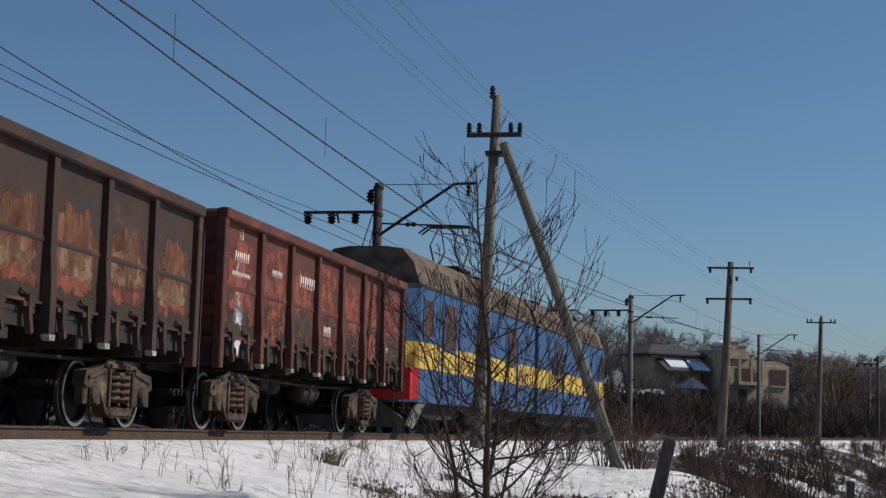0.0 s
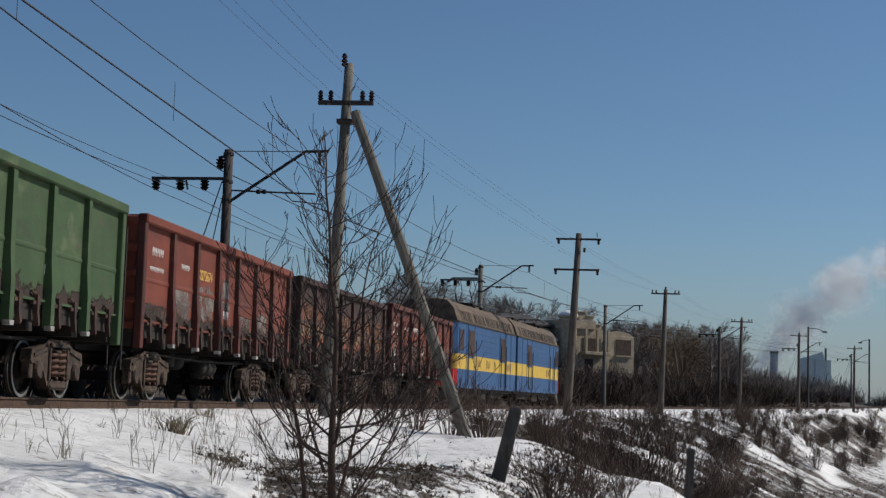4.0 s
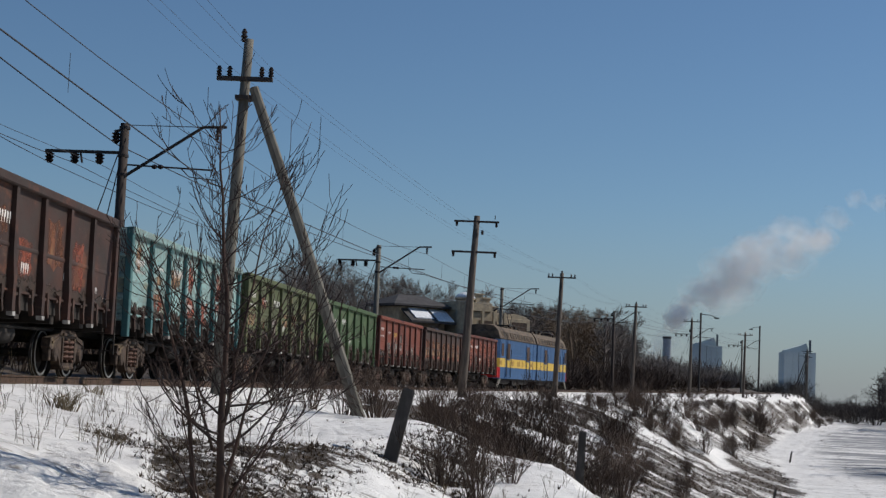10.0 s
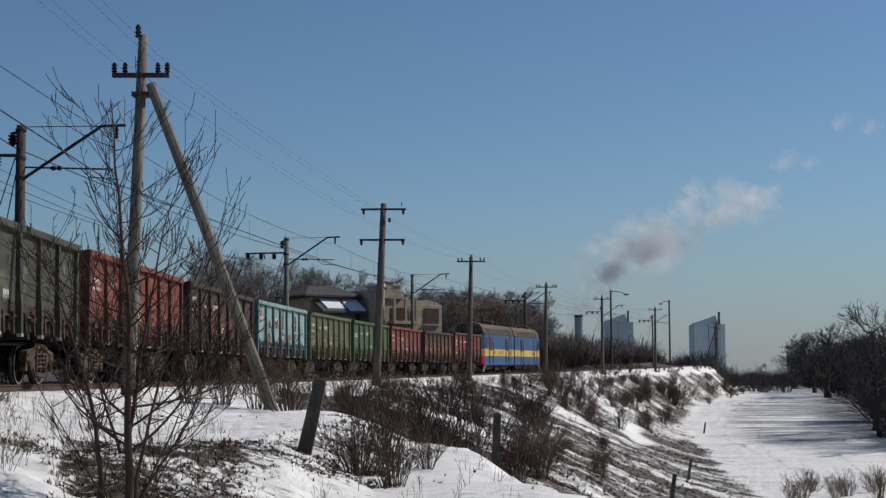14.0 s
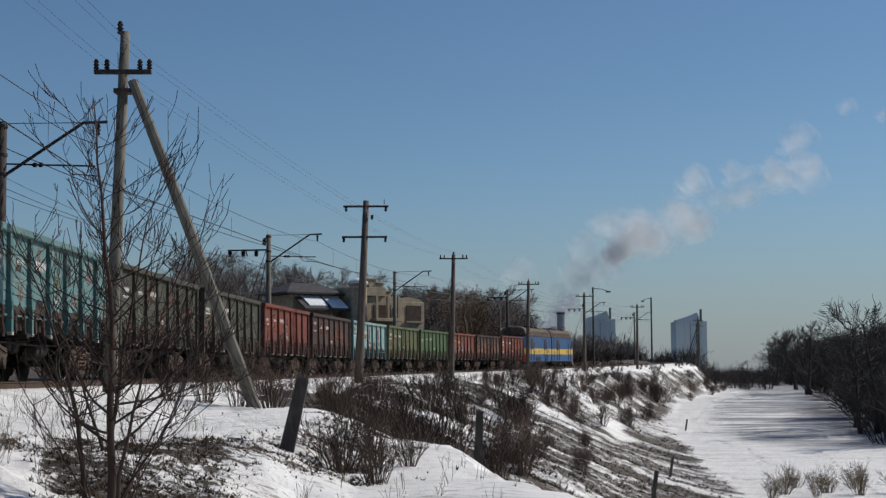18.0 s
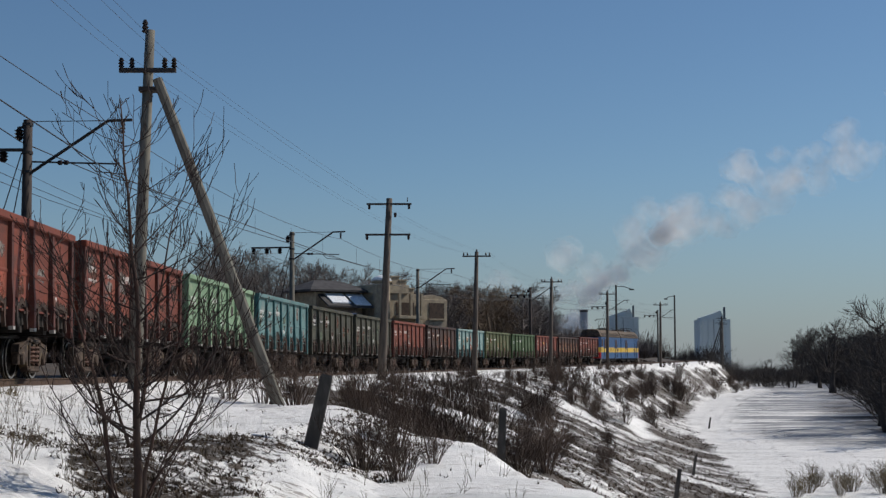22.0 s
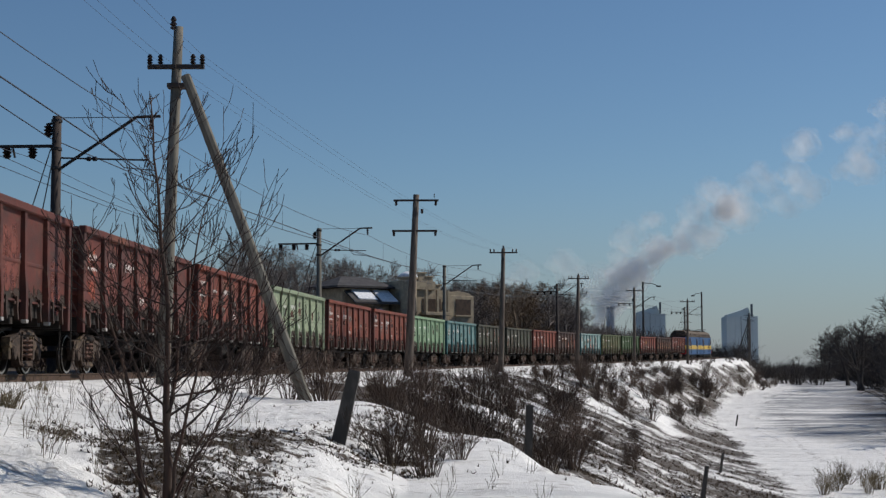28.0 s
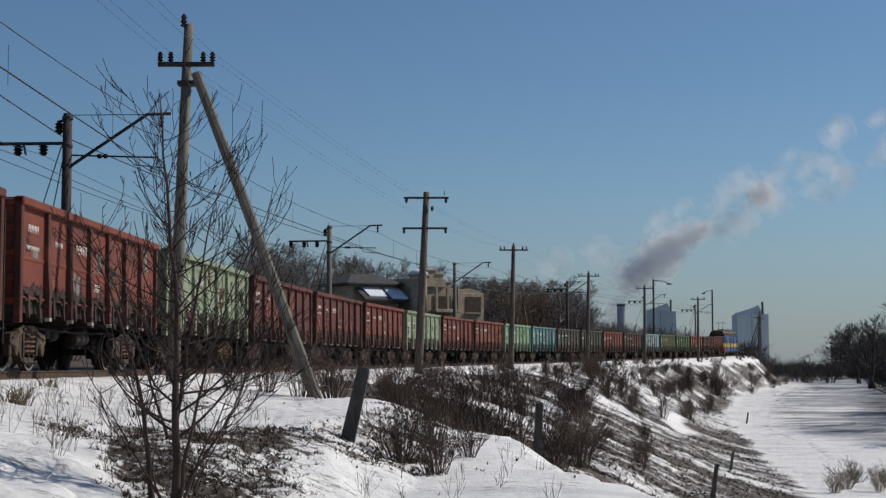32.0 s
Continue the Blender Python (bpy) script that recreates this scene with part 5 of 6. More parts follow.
def place_tree(meshes, x, y, scale, turn, label, mt, group, name="tree", sink=0.0):
    root = thing(name, Matrix.Translation((x, y, ground_at(x, y) - sink)) @ pose(0, 0, 0, 0, 0, turn) @ Matrix.Scale(scale, 4), label, "tree", group)
    part("trunk", meshes[0], mt, root)
    part("crown", meshes[1], mt, root, "bare leafless crown")
    return root


# the many-stemmed young tree close to the camera
def bough(g, rnd, p, az, el, ln, r, depth, rmin):
    """A limb that leaves its stem sideways and sweeps up; its shoots do the same and end upright."""
    n = 10 if depth == 2 else 7
    pts, rad, dirs = [p.copy()], [r], []
    lift = rnd.uniform(0.03, 0.13) if depth == 2 else rnd.uniform(0.03, 0.18)
    for i in range(n):
        el += (1.42 - el) * lift + rnd.gauss(0, 0.05)
        az += rnd.gauss(0, 0.11)
        p = p + Vector((math.cos(az) * math.cos(el), math.sin(az) * math.cos(el), math.sin(el))) * ln / n
        pts.append(p.copy())
        dirs.append((az, el))
        rad.append(max(rmin, r * (1 - 0.75 * (i + 1) / n)))
    g.tube(pts, rad, 5 if depth > 1 else 3, caps=False)
    if depth:
        for j in range(max(2, int(ln * rnd.uniform(4.0, 6.5)))):
            t = rnd.uniform(0.18, 0.95) * n
            i = min(int(t), n - 1)
            a, e = dirs[i]
            bough(g, rnd, pts[i].lerp(pts[i + 1], t - i), a + rnd.choice((-1, 1)) * rnd.uniform(0.4, 1.4), e + rnd.uniform(-0.55, 0.25), ln * rnd.uniform(0.22, 0.52), max(rmin, rad[i] * 0.6), depth - 1, rmin)


def near_tree(x, y):
    rnd = random.Random(23)
    root = thing("young_tree", pose(x, y, ground_at(x, y)), "bare young tree with several slender brown stems in the snow", "tree")
    # foot, lean at the foot and at the tip, length, radius, limbs, their reach, where they begin
    stems = [((0, 0, 0), (0.03, 0.0), (-0.12, 0.05), 3.75, 0.037, 50, 1.0, 0.20), ((-0.16, 0.05, 0), (-0.04, 0.03), (-0.55, 0.1), 2.7, 0.026, 18, 0.8, 0.32), ((0.06, -0.05, 0), (0.16, -0.1), (0.50, -0.15), 2.6, 0.019, 19, 0.8, 0.32),
             ((0.03, 0.03, 0.7), (0.10, 0.1), (0.22, 0.15), 2.4, 0.017, 16, 0.75, 0.2), ((0.06, 0.02, 0.1), (0.65, 0.15), (0.35, 0.1), 1.9, 0.012, 10, 0.65, 0.25), ((-0.06, -0.06, 0.1), (-0.62, -0.1), (-0.5, 0.0), 1.4, 0.009, 7, 0.5, 0.25),
             ((0.04, 0.1, 0), (0.30, 0.3), (0.60, 0.3), 2.0, 0.012, 10, 0.6, 0.25), ((-0.02, -0.1, 0.0), (-0.22, -0.25), (-0.30, -0.1), 1.8, 0.010, 9, 0.55, 0.25), ((0.1, -0.1, 0.0), (0.4, -0.35), (0.6, -0.2), 1.3, 0.008, 7, 0.5, 0.25),
             ((-0.04, 0.08, 0.6), (-0.35, 0.2), (-0.5, 0.2), 2.1, 0.012, 12, 0.65, 0.2)]
    for foot, d0, d1, ln, r, n, reach, start in stems:
        tr, tw = Geo(), Geo()
        p = Vector(foot) - Vector((0, 0, 0.15 if foot[2] == 0 else 0))
        pts, rad = [], []
        for i in range(15):
            f = i / 14
            pts.append(p.copy())
            rad.append(max(0.0042, r * (1.25 - 1.12 * f ** 0.75)))
            p = p + Vector((d0[0] + (d1[0] - d0[0]) * f + rnd.gauss(0, 0.07), d0[1] + (d1[1] - d0[1]) * f + rnd.gauss(0, 0.07), 1)).normalized() * ln / 14
        tr.tube(pts, rad, 9)
        part("stem", tr, M["bark"], root, smooth=True)
        for k in range(n):
            f = start + (0.97 - start) * (k + rnd.random()) / n
            i = min(int(f * 14), 13)
            az = rnd.uniform(0, 6.283)
            size = reach * rnd.uniform(0.75, 1.5) * (1.35 - 0.85 * f) * (1 + 0.2 * math.cos(az))
            bough(tw, rnd, pts[i].lerp(pts[i + 1], f * 14 - i), az, rnd.uniform(0.0, 0.75), size, max(0.0045, rad[i] * 0.38), 2, 0.0029)
        part("twig_crown", tw, M["twig"], root, "fine upswept twigs")
    return root


near_tree(-2.40, 13.2)
rnd = random.Random(5)
BUSH = [bush_mesh(20 + i, 1.0, 30, 2, 0.0026) for i in range(6)]


def bush(x, y, h, meshes=BUSH, label="bare brown leafless bush on the slope", group="bushes on the embankment", mt=None):
    ob = part("bush", rnd.choice(meshes), mt or M["bush"], None, at=Matrix.Translation((x, y, ground_at(x, y))) @ pose(0, 0, 0, 0, 0, rnd.uniform(0, 360)) @ Matrix.Diagonal((h * rnd.uniform(0.9, 1.3), h * rnd.uniform(0.9, 1.3), h, 1)))
    return tagged(ob, label, "bush", group)


# along the shoulder and down the slope
for i in range(165):
    s = rnd.uniform(2, 160) if i < 100 else rnd.uniform(150, 300)
    off = (rnd.uniform(6.5, 17) if i % 3 else rnd.uniform(5.2, 7.5)) * (0.75 if s > 150 else 1)
    p, _ = line(s, off)
    bush(p.x, p.y, rnd.uniform(0.7, 1.6) * (1.35 if s > 60 else 0.9) * (0.42 if off < 7.2 else 1))
for x, y, h in ((-2.6, 33.5, 1.2), (-3.6, 36.5, 1.3), (-4.6, 38, 1.1), (-1.2, 34, 1.0), (-5.2, 36.5, 0.9), (0.6, 36, 1.7), (1.3, 38, 2.0), (2.7, 40, 1.5), (3.6, 44, 1.6), (-0.4, 25.5, 1.15), (-0.75, 22.5, 0.9), (-0.2, 20.5, 0.8), (0.25, 23.5, 0.6), (4.2, 52, 1.9), (13.5, 139.8, 3.0), (12.2, 137, 2.4), (15.2, 141, 2.6), (1.7, 72, 2.2), (3.2, 75, 2.0), (6.9, 88, 2.2), (21, 171.6, 2.8), (38.4, 221.4, 3.4), (36.5, 216, 3.0), (0.1, 40, 1.7), (-1.6, 42, 1.6)):
    bush(x, y, h)
for x, y, h in ((22.5, 92, 1.3), (24.0, 95, 1.6), (25.5, 93, 1.4), (27.0, 96, 1.5), (26.0, 100, 1.2), (28.5, 94, 1.7), (29.5, 99, 1.5), (31, 95, 1.6)):
    bush(x, y, h, BUSH, "pale bare scrub at the edge of the field", "scrub in the field", M["straw"])
# thicket and trees on the far side
TREES = [tree_mesh(60 + i, 10, 0.2, 4, 0.8, (4, 6), 0.015, 0.08, 1 + (i % 2)) for i in range(4)]
WILLOW = [tree_mesh(80 + i, 10, 0.22, 4, 0.55, (5, 7), 0.016, -0.05, 2, 0.15) for i in range(2)]
LIGHT = [bush_mesh(140 + i, 1.0, 16, 1, 0.013, 0.7) for i in range(4)]


def thicket(name, rows, m, label, kinds=LIGHT):
    """Many bushes too tangled to tell apart, as one sheet of twigs: rows (x, y, height)."""
    sets = []
    for me in kinds:
        v = np.empty(len(me.vertices) * 3)
        me.vertices.foreach_get("co", v)
        f = np.empty(len(me.polygons) * 4, dtype=np.int32)
        me.loops.foreach_get("vertex_index", f)
        sets.append((v.reshape(-1, 3), f.reshape(-1, 4)))
    vs, fs, base = [], [], 0
    grounds = ground_height(np.array([r[0] for r in rows]), np.array([r[1] for r in rows]))[0]
    for (x, y, h), z in zip(rows, grounds):
        v, f = rnd.choice(sets)
        a, k = rnd.uniform(0, 6.283), h * rnd.uniform(1.0, 1.5)
        c, q = math.cos(a) * k, math.sin(a) * k
        vs.append(np.stack([x + v[:, 0] * c - v[:, 1] * q, y + v[:, 0] * q + v[:, 1] * c, z + v[:, 2] * h], 1))
        fs += (f + base).tolist()
        base += len(v)
    me = bpy.data.meshes.new(name)
    me.from_pydata(np.concatenate(vs).tolist(), [], fs)
    me.materials.append(m)
    return tagged(new(name, me), label, "thicket", kind="stuff")


rows = []
# this stretch is added behind the train to darken gaps under the wagons
for i in range(300):
    s = rnd.uniform(-75, 160)
    p, _ = line(s, -rnd.uniform(4.2, 9))
    rows.append((p.x, p.y, rnd.uniform(1.0, 1.9)))
for i in range(150):
    s = rnd.uniform(-70, 330)
    p, _ = line(s, -rnd.uniform(6, 16))
    rows.append((p.x, p.y, rnd.uniform(1.0, 2.2) if s < 60 else rnd.uniform(1.5, 3.2)))
thicket("trackside_thicket", rows, M["bush"], "tangled bare brown thicket behind the line, partly added for darkness under wagons")
done = 0
while done < 135:
    y = rnd.uniform(165, 320)
    b = rnd.choice([rnd.uniform(-0.14, 0.0), rnd.uniform(0.0, 0.085), rnd.uniform(0.02, 0.085), rnd.uniform(0.07, 0.14)])
    x = b * y
    _, d = nearest(np.array([x]), np.array([y]))
    if d[0] > -9 or (-0.075 < b < 0.03 and y < 206):
        continue
    done += 1
    w = 0.03 < b < 0.065 and y < 260
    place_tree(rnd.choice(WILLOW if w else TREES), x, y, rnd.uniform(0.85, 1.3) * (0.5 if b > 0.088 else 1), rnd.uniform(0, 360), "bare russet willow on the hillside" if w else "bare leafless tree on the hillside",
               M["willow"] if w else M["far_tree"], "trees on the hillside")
# tree belt beyond the field, a lone small tree on the field and a broad one at the end of the belt
for x, y, k in ((96.6, 420.0, 0.7), (86.5, 330.0, 1.45)):
    place_tree(TREES[1], x, y, k, 40, "dark bare tree standing alone in the snowy field", M["belt"], "tree belt beside the field")
for i in range(165):
    y = 135 + 370 * rnd.random() ** 1.4
    x = (0.301 - 0.049 * min(1.2, (y - 140) / 210)) * y + rnd.uniform(0, 1) ** 1.4 * 60
    place_tree(rnd.choice(TREES), x, y, rnd.uniform(1.05, 1.55), rnd.uniform(0, 360), "dark bare tree in the belt beside the field", M["belt"], "tree belt beside the field")
FINE = [bush_mesh(160 + i, 1.0, 24, 1, 0.0045, 0.6) for i in range(3)]
rows = []
for i in range(420):
    s = rnd.uniform(45, 200)
    p, _ = line(s, -rnd.uniform(5, 22))
    rows.append((p.x, p.y, rnd.uniform(1.8, 4.2)))
thicket("hillside_thicket", rows, M["bush"], "dense dark bare thicket between the line and the house", FINE)
rows = []
for i in range(430):
    y = 142 + 360 * rnd.random() ** 1.4
    rows.append(((0.311 - 0.049 * min(1.2, (y - 140) / 210)) * y + rnd.uniform(1, 50), y, rnd.uniform(4.0, 9.5)))
for i in range(110):
    y = rnd.uniform(380, 620)
    rows.append((rnd.uniform(0.09, 0.27) * y, y, rnd.uniform(2.5, 5.0)))
for i in range(70):
    y = rnd.uniform(330, 520)
    rows.append((rnd.uniform(0.175, 0.262) * y, y, rnd.uniform(3.0, 5.5)))
thicket("belt_undergrowth", rows, M["belt"], "dark undergrowth below the tree belt and along the horizon", FINE)


rows = []
for i in range(130):
    y = rnd.uniform(260, 430)
    x = rnd.uniform(0.065, 0.165) * y
    if nearest(np.array([x]), np.array([y]))[1][0] < -9:
        rows.append((x, y, rnd.uniform(3.0, 6.5)))
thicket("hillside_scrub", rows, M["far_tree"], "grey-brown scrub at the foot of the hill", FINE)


# ---- buildings ----
def house():
    x, y = -3.7, 190.0
    z = 4.3
    root = thing("house", pose(x, y, z, 0, 0, 36) @ Matrix.Scale(0.9, 4), "pale unfinished brick house with a round turret and snowy roof", "house")
    wall = mat("pale_brick_wall", (0.43, 0.35, 0.24), 0.9, col2=(0.30, 0.245, 0.175), scale=1.5, col3=(0.25, 0.22, 0.18), scale3=0.5)
    roof = mat("dark_roof", (0.07, 0.065, 0.065), 0.8, col2=(0.045, 0.042, 0.042), scale=1)
    snowm = mat("roof_snow", (0.8, 0.82, 0.85), 0.8, bump=0.2)
    dark = mat("boarded_opening", (0.085, 0.055, 0.04), 0.8, col2=(0.05, 0.035, 0.027), scale=2, bump=0)
    # two-storey block with balcony openings
    part("wall", Geo().box(-1.5, 6.0, 0, 8, -3, 6.2, 0.05), wall, root)
    part("wall", Geo().box(6.0, 11.2, 1, 8, -3, 5.6, 0.05), wall, root)
    part("parapet", Geo().box(-1.7, 3.6, -0.3, 8, 6.2, 7.4, 0.05), wall, root)
    for x0, x1, z0, z1 in ((1.6, 4.6, 3.2, 5.0), (8.0, 10.6, 2.9, 5.1), (2.0, 3.4, 0, 2.2), (4.9, 5.7, 3.4, 4.6)):
        part("window", Geo().box(x0, x1, -0.08 if x0 < 6 else 0.92, 0.3 if x0 < 6 else 1.3, z0, z1), dark, root, "dark empty window opening")
        part("window_sill", Geo().box(x0 - 0.15, x1 + 0.15, -0.25 if x0 < 6 else 0.75, 0.2 if x0 < 6 else 1.2, z0 - 0.2, z0), wall, root)
    part("turret", Geo().lathe([(1.2, -3), (1.2, 7.6), (1.4, 7.7), (1.4, 7.9)], 20, "z", (-0.6, 0.4, 0)), wall, root, "round pale turret")
    part("turret_roof", Geo().lathe([(1.45, 7.9), (1.1, 8.35), (0.4, 8.65), (0.05, 8.7)], 20, "z", (-0.6, 0.4, 0)), snowm, root, "snow-capped turret roof", smooth=True)
    # long lower wing with a hipped roof
    part("wing_wall", Geo().box(-9.6, -2.0, 3, 10, -3, 6.3, 0.05), wall, root)
    part("wing_roof", Geo().add([(-11.0, 2, 6.6), (-1.5, 2, 6.6), (-1.5, 11, 6.6), (-11.0, 11, 6.6), (-7.6, 6.5, 8.1), (-3.5, 6.5, 8.1), (-11.0, 2, 6.35), (-1.5, 2, 6.35), (-1.5, 11, 6.35), (-11.0, 11, 6.35)],
         [(0, 1, 5, 4), (1, 2, 5), (2, 3, 4, 5), (3, 0, 4), (0, 6, 7, 1), (1, 7, 8, 2), (2, 8, 9, 3), (3, 9, 6, 0), (9, 8, 7, 6)]), roof, root, "dark overhanging hipped roof")
    part("lower_roof", Geo().prism([(0.2, 4.35), (2.95, 6.0), (2.95, 5.75), (0.2, 4.1)], -9.3, -2.0, "x"), roof, root, "dark lean-to roof below the eaves")
    for x0, x1, y0 in ((-8.3, -5.4, 0.7), (-4.9, -2.3, 0.3)):
        k0, k1 = 4.35 + (y0 - 0.2) * 0.6, 5.94
        part("roof_snow", Geo().prism([(y0, k0 + 0.04), (2.85, k1 + 0.04), (2.85, k1 + 0.22), (y0, k0 + 0.18)], x0, x1, "x"), snowm, root, "snow lying on the lean-to roof")
    part("porch", Geo().prism([(-8.0, 2.0), (-5.5, 3.5), (-3.0, 2.0)], -0.4, 2.6, "y"), mat("blue_sheet_roof", (0.13, 0.17, 0.26), 0.6, col2=(0.10, 0.13, 0.2), scale=1), root, "bluish sheet-metal gable")
    part("balcony", Geo().box(1.2, 5.4, -1.3, 0.0, 2.7, 3.15, 0.04), wall, root, "pale balcony slab")
    for x0 in (1.3, 3.2, 5.0):
        part("pillar", Geo().box(x0, x0 + 0.35, -1.2, -0.85, 3.15, 6.2), wall, root)
    for x0, x1, z1 in ((1.05, 2.3, 8.5), (2.3, 3.5, 8.0), (3.62, 4.8, 6.9)):
        part("stepped_block", Geo().box(x0, x1, 0.2, 4, 6.2 if x0 > 3.6 else 7.4, z1, 0.05), wall, root, "pale stepped masonry block")
        part("block_cap", Geo().box(x0 - 0.12, x1 + 0.12, 0.05, 4.1, z1, z1 + 0.18, 0.03), wall, root)
    part("rubble_wall", Geo().prism([(6.2, 5.6), (11.1, 5.6), (10.4, 6.0), (8.6, 6.3), (7.0, 6.1)], 1.1, 1.5, "y"), wall, root, "broken top of the wall")
    return root


house()
for x, y, k in ((-7.8, 178, 0.66), (-10.5, 181, 0.55), (1.5, 182, 0.5), (6.0, 186, 0.6)):
    place_tree(TREES[int(k * 100) % 4], x, y, k, k * 700, "slender bare tree in front of the house", M["far_tree"], "trees on the hillside")


def small_house(x, y, w, d, h, label, tint):
    z = ground_at(x, y)
    root = thing("small_house", pose(x, y, z, 0, 0, -14), label, "house", "cottages behind the line")
    part("wall", Geo().box(-w / 2, w / 2, 0, d, -1, h), mat("cottage_wall", tint, 0.9, scale=2), root)
    part("roof", Geo().prism([(-0.5, h), (d / 2, h + d * 0.12), (d + 0.5, h)], -w / 2 - 0.4, w / 2 + 0.4, "x"), mat("snowy_shed_roof", (0.70, 0.71, 0.73), 0.8, col2=(0.42, 0.42, 0.44), scale=0.8), root)
    for i in (-1, 1):
        part("window", Geo().box(i * w / 4 - 0.5, i * w / 4 + 0.5, -0.05, 0.1, h - 1.8, h - 0.6), mat("cottage_window", (0.03, 0.03, 0.035), 0.2, bump=0), root)
    return root


small_house(-15.0, 182, 6, 5, 2.6, "low shed with a snowy roof behind the line", (0.10, 0.09, 0.085))


def silo(px, dist, w, h, label, extra=True):
    x = (px - 784) / 2720 * dist
    root = thing("industrial_tower", pose(x, dist, -3), label, "industrial building", "industrial towers in the distance")
    # cladding colour is lightened to hold the distance haze
    m = mat("hazed_tower_cladding", (0.56, 0.62, 0.62), 0.8, col2=(0.5, 0.56, 0.57), scale=0.1, col3=(0.46, 0.5, 0.53), scale3=0.03, bump=0)
    # dark colour paints a shadowed gap on the middle rib; vent stack shares it
    dk = mat("tower_shadow_gap", (0.12, 0.14, 0.16), 0.8, bump=0)
    part("tower_block", Geo().box(-w / 2, w / 2, 0, w, 0, h), m, root)
    part("tower_head", Geo().prism([(-w * 0.45, h), (w * 0.3, h), (w * 0.3, h + w * 0.12), (w * 0.22, h + w * 0.3), (w * 0.05, h + w * 0.22), (-w * 0.45, h + w * 0.06)], w * 0.2, w * 0.7, "y"), m, root)
    part("vent_stack", Geo().box(w * 0.3, w * 0.36, 1, 2, h, h + w * 0.4), dk, root)
    for i in range(5):
        part("cladding_rib", Geo().box(-w / 2 + (i + 0.5) * w / 5.5, -w / 2 + (i + 0.55) * w / 5.5, -0.3, 0, 0, h), dk if i == 2 else m, root)
    if extra:
        part("annex", Geo().box(-w * 0.62, -w * 0.5, 0, w, 0, h * 0.45), m, root)
    return root


silo(1313, 620, 12.5, 24, "tall pale grey-blue industrial silo building")
silo(1152, 700, 13, 28, "pale grey industrial tower in haze", False)
ch = thing("chimney", pose((1080 - 784) / 2720 * 900, 900, -4), "squat dark industrial chimney giving off white smoke", "chimney")
# bluish tint puts distance haze into the shaft's concrete
part("chimney_shaft", Geo().lathe([(2.7, 0), (2.3, 40), (2.4, 40.5)], 18), mat("hazed_chimney_concrete", (0.36, 0.38, 0.42), 0.9, bump=0), ch)
part("chimney_rim", Geo().lathe([(2.55, 39), (2.55, 40)], 18), M["steel_dark"], ch)


# ---- smoke: soft puffs that drift ----
def smoke_material(alpha):
    """Thin sheet of vapour that scatters light both ways."""
    m = bpy.data.materials.new("smoke")
    m.use_nodes = True
    nt = m.node_tree
    nt.nodes.remove(nt.nodes["Principled BSDF"])
    df, tl, tp, m1, m2, tc, nz, mr = (nt.nodes.new("ShaderNode" + k) for k in ("BsdfDiffuse", "BsdfTranslucent", "BsdfTransparent", "MixShader", "MixShader", "TexCoord", "TexNoise", "MapRange"))
    for n in (df, tl):
        n.inputs["Color"].default_value = (0.99, 0.99, 0.98, 1)
    m1.inputs[0].default_value = 0.5
    nt.links.new(df.outputs[0], m1.inputs[1])
    nt.links.new(tl.outputs[0], m1.inputs[2])
    nz.inputs["Scale"].default_value, nz.inputs["Detail"].default_value = 0.7, 5
    nt.links.new(tc.outputs["Object"], nz.inputs["Vector"])
    mr.inputs["From Min"].default_value, mr.inputs["From Max"].default_value, mr.inputs["To Max"].default_value = 0.32, 0.68, alpha
    nt.links.new(nz.outputs["Fac"], mr.inputs["Value"])
    nt.links.new(mr.outputs[0], m2.inputs[0])
    nt.links.new(tp.outputs[0], m2.inputs[1])
    nt.links.new(m1.outputs[0], m2.inputs[2])
    nt.links.new(m2.outputs[0], nt.nodes["Material Output"].inputs["Surface"])
    return m


SMOKE = [smoke_material(a) for a in (0.17, 0.080, 0.05)]


def puff_mesh(seed, r):
    """Uneven shells, one in another."""
    g = Geo()
    for k, f in enumerate((1.0, 0.78, 0.5)):
        bm = bmesh.new()
        bmesh.ops.create_icosphere(bm, subdivisions=3 if k == 0 else 2, radius=1)
        for v in bm.verts:
            w = noise.fractal(v.co * 1.7 + Vector((seed * 7.1 + k * 1.3, 0, 0)), 1.0, 2.0, 4)
            v.co *= r * f * (1 + 0.34 * w)
            v.co.z *= 0.85
        g.bm(bm)
    return g.mesh("smoke_puff", True)


PUFFS = []


def smoke_place(q):
    """Where smoke stands that left the chimney q seconds ago."""
    x0 = (1080 - 784) / 2720 * 900
    return Vector((x0 + 3.6 * q, 905 + 0.2 * q, 36 + 7.4 * q ** 0.69 if q > 0 else 36 + 5 * q))


# bursts of smoke: from and till when they leave the chimney, how dense, how large, how many, how wide they spread, when they break up
BURSTS = [(-17, -12, 1, 7.0, 16, 8.0, 21), (-12, 3, 1, 9.0, 54, 11.0, 14), (3, 6, 1, 8.0, 11, 8.5, 14), (6, 9, 0, 6.2, 10, 5.0, 40), (9, 17, 2, 6.5, 14, 6.5, 12), (16.5, 21, 0, 6.3, 11, 5.5, 16), (20.5, 23.5, 2, 5.5, 7, 5.0, 14),
          (23, 28.5, 0, 8.2, 24, 7.5, 20), (28, 36, 0, 4.6, 16, 4.0, 20)]
PUFF_MESHES = [puff_mesh(i, 1.0) for i in range(9)]
prnd = random.Random(9)
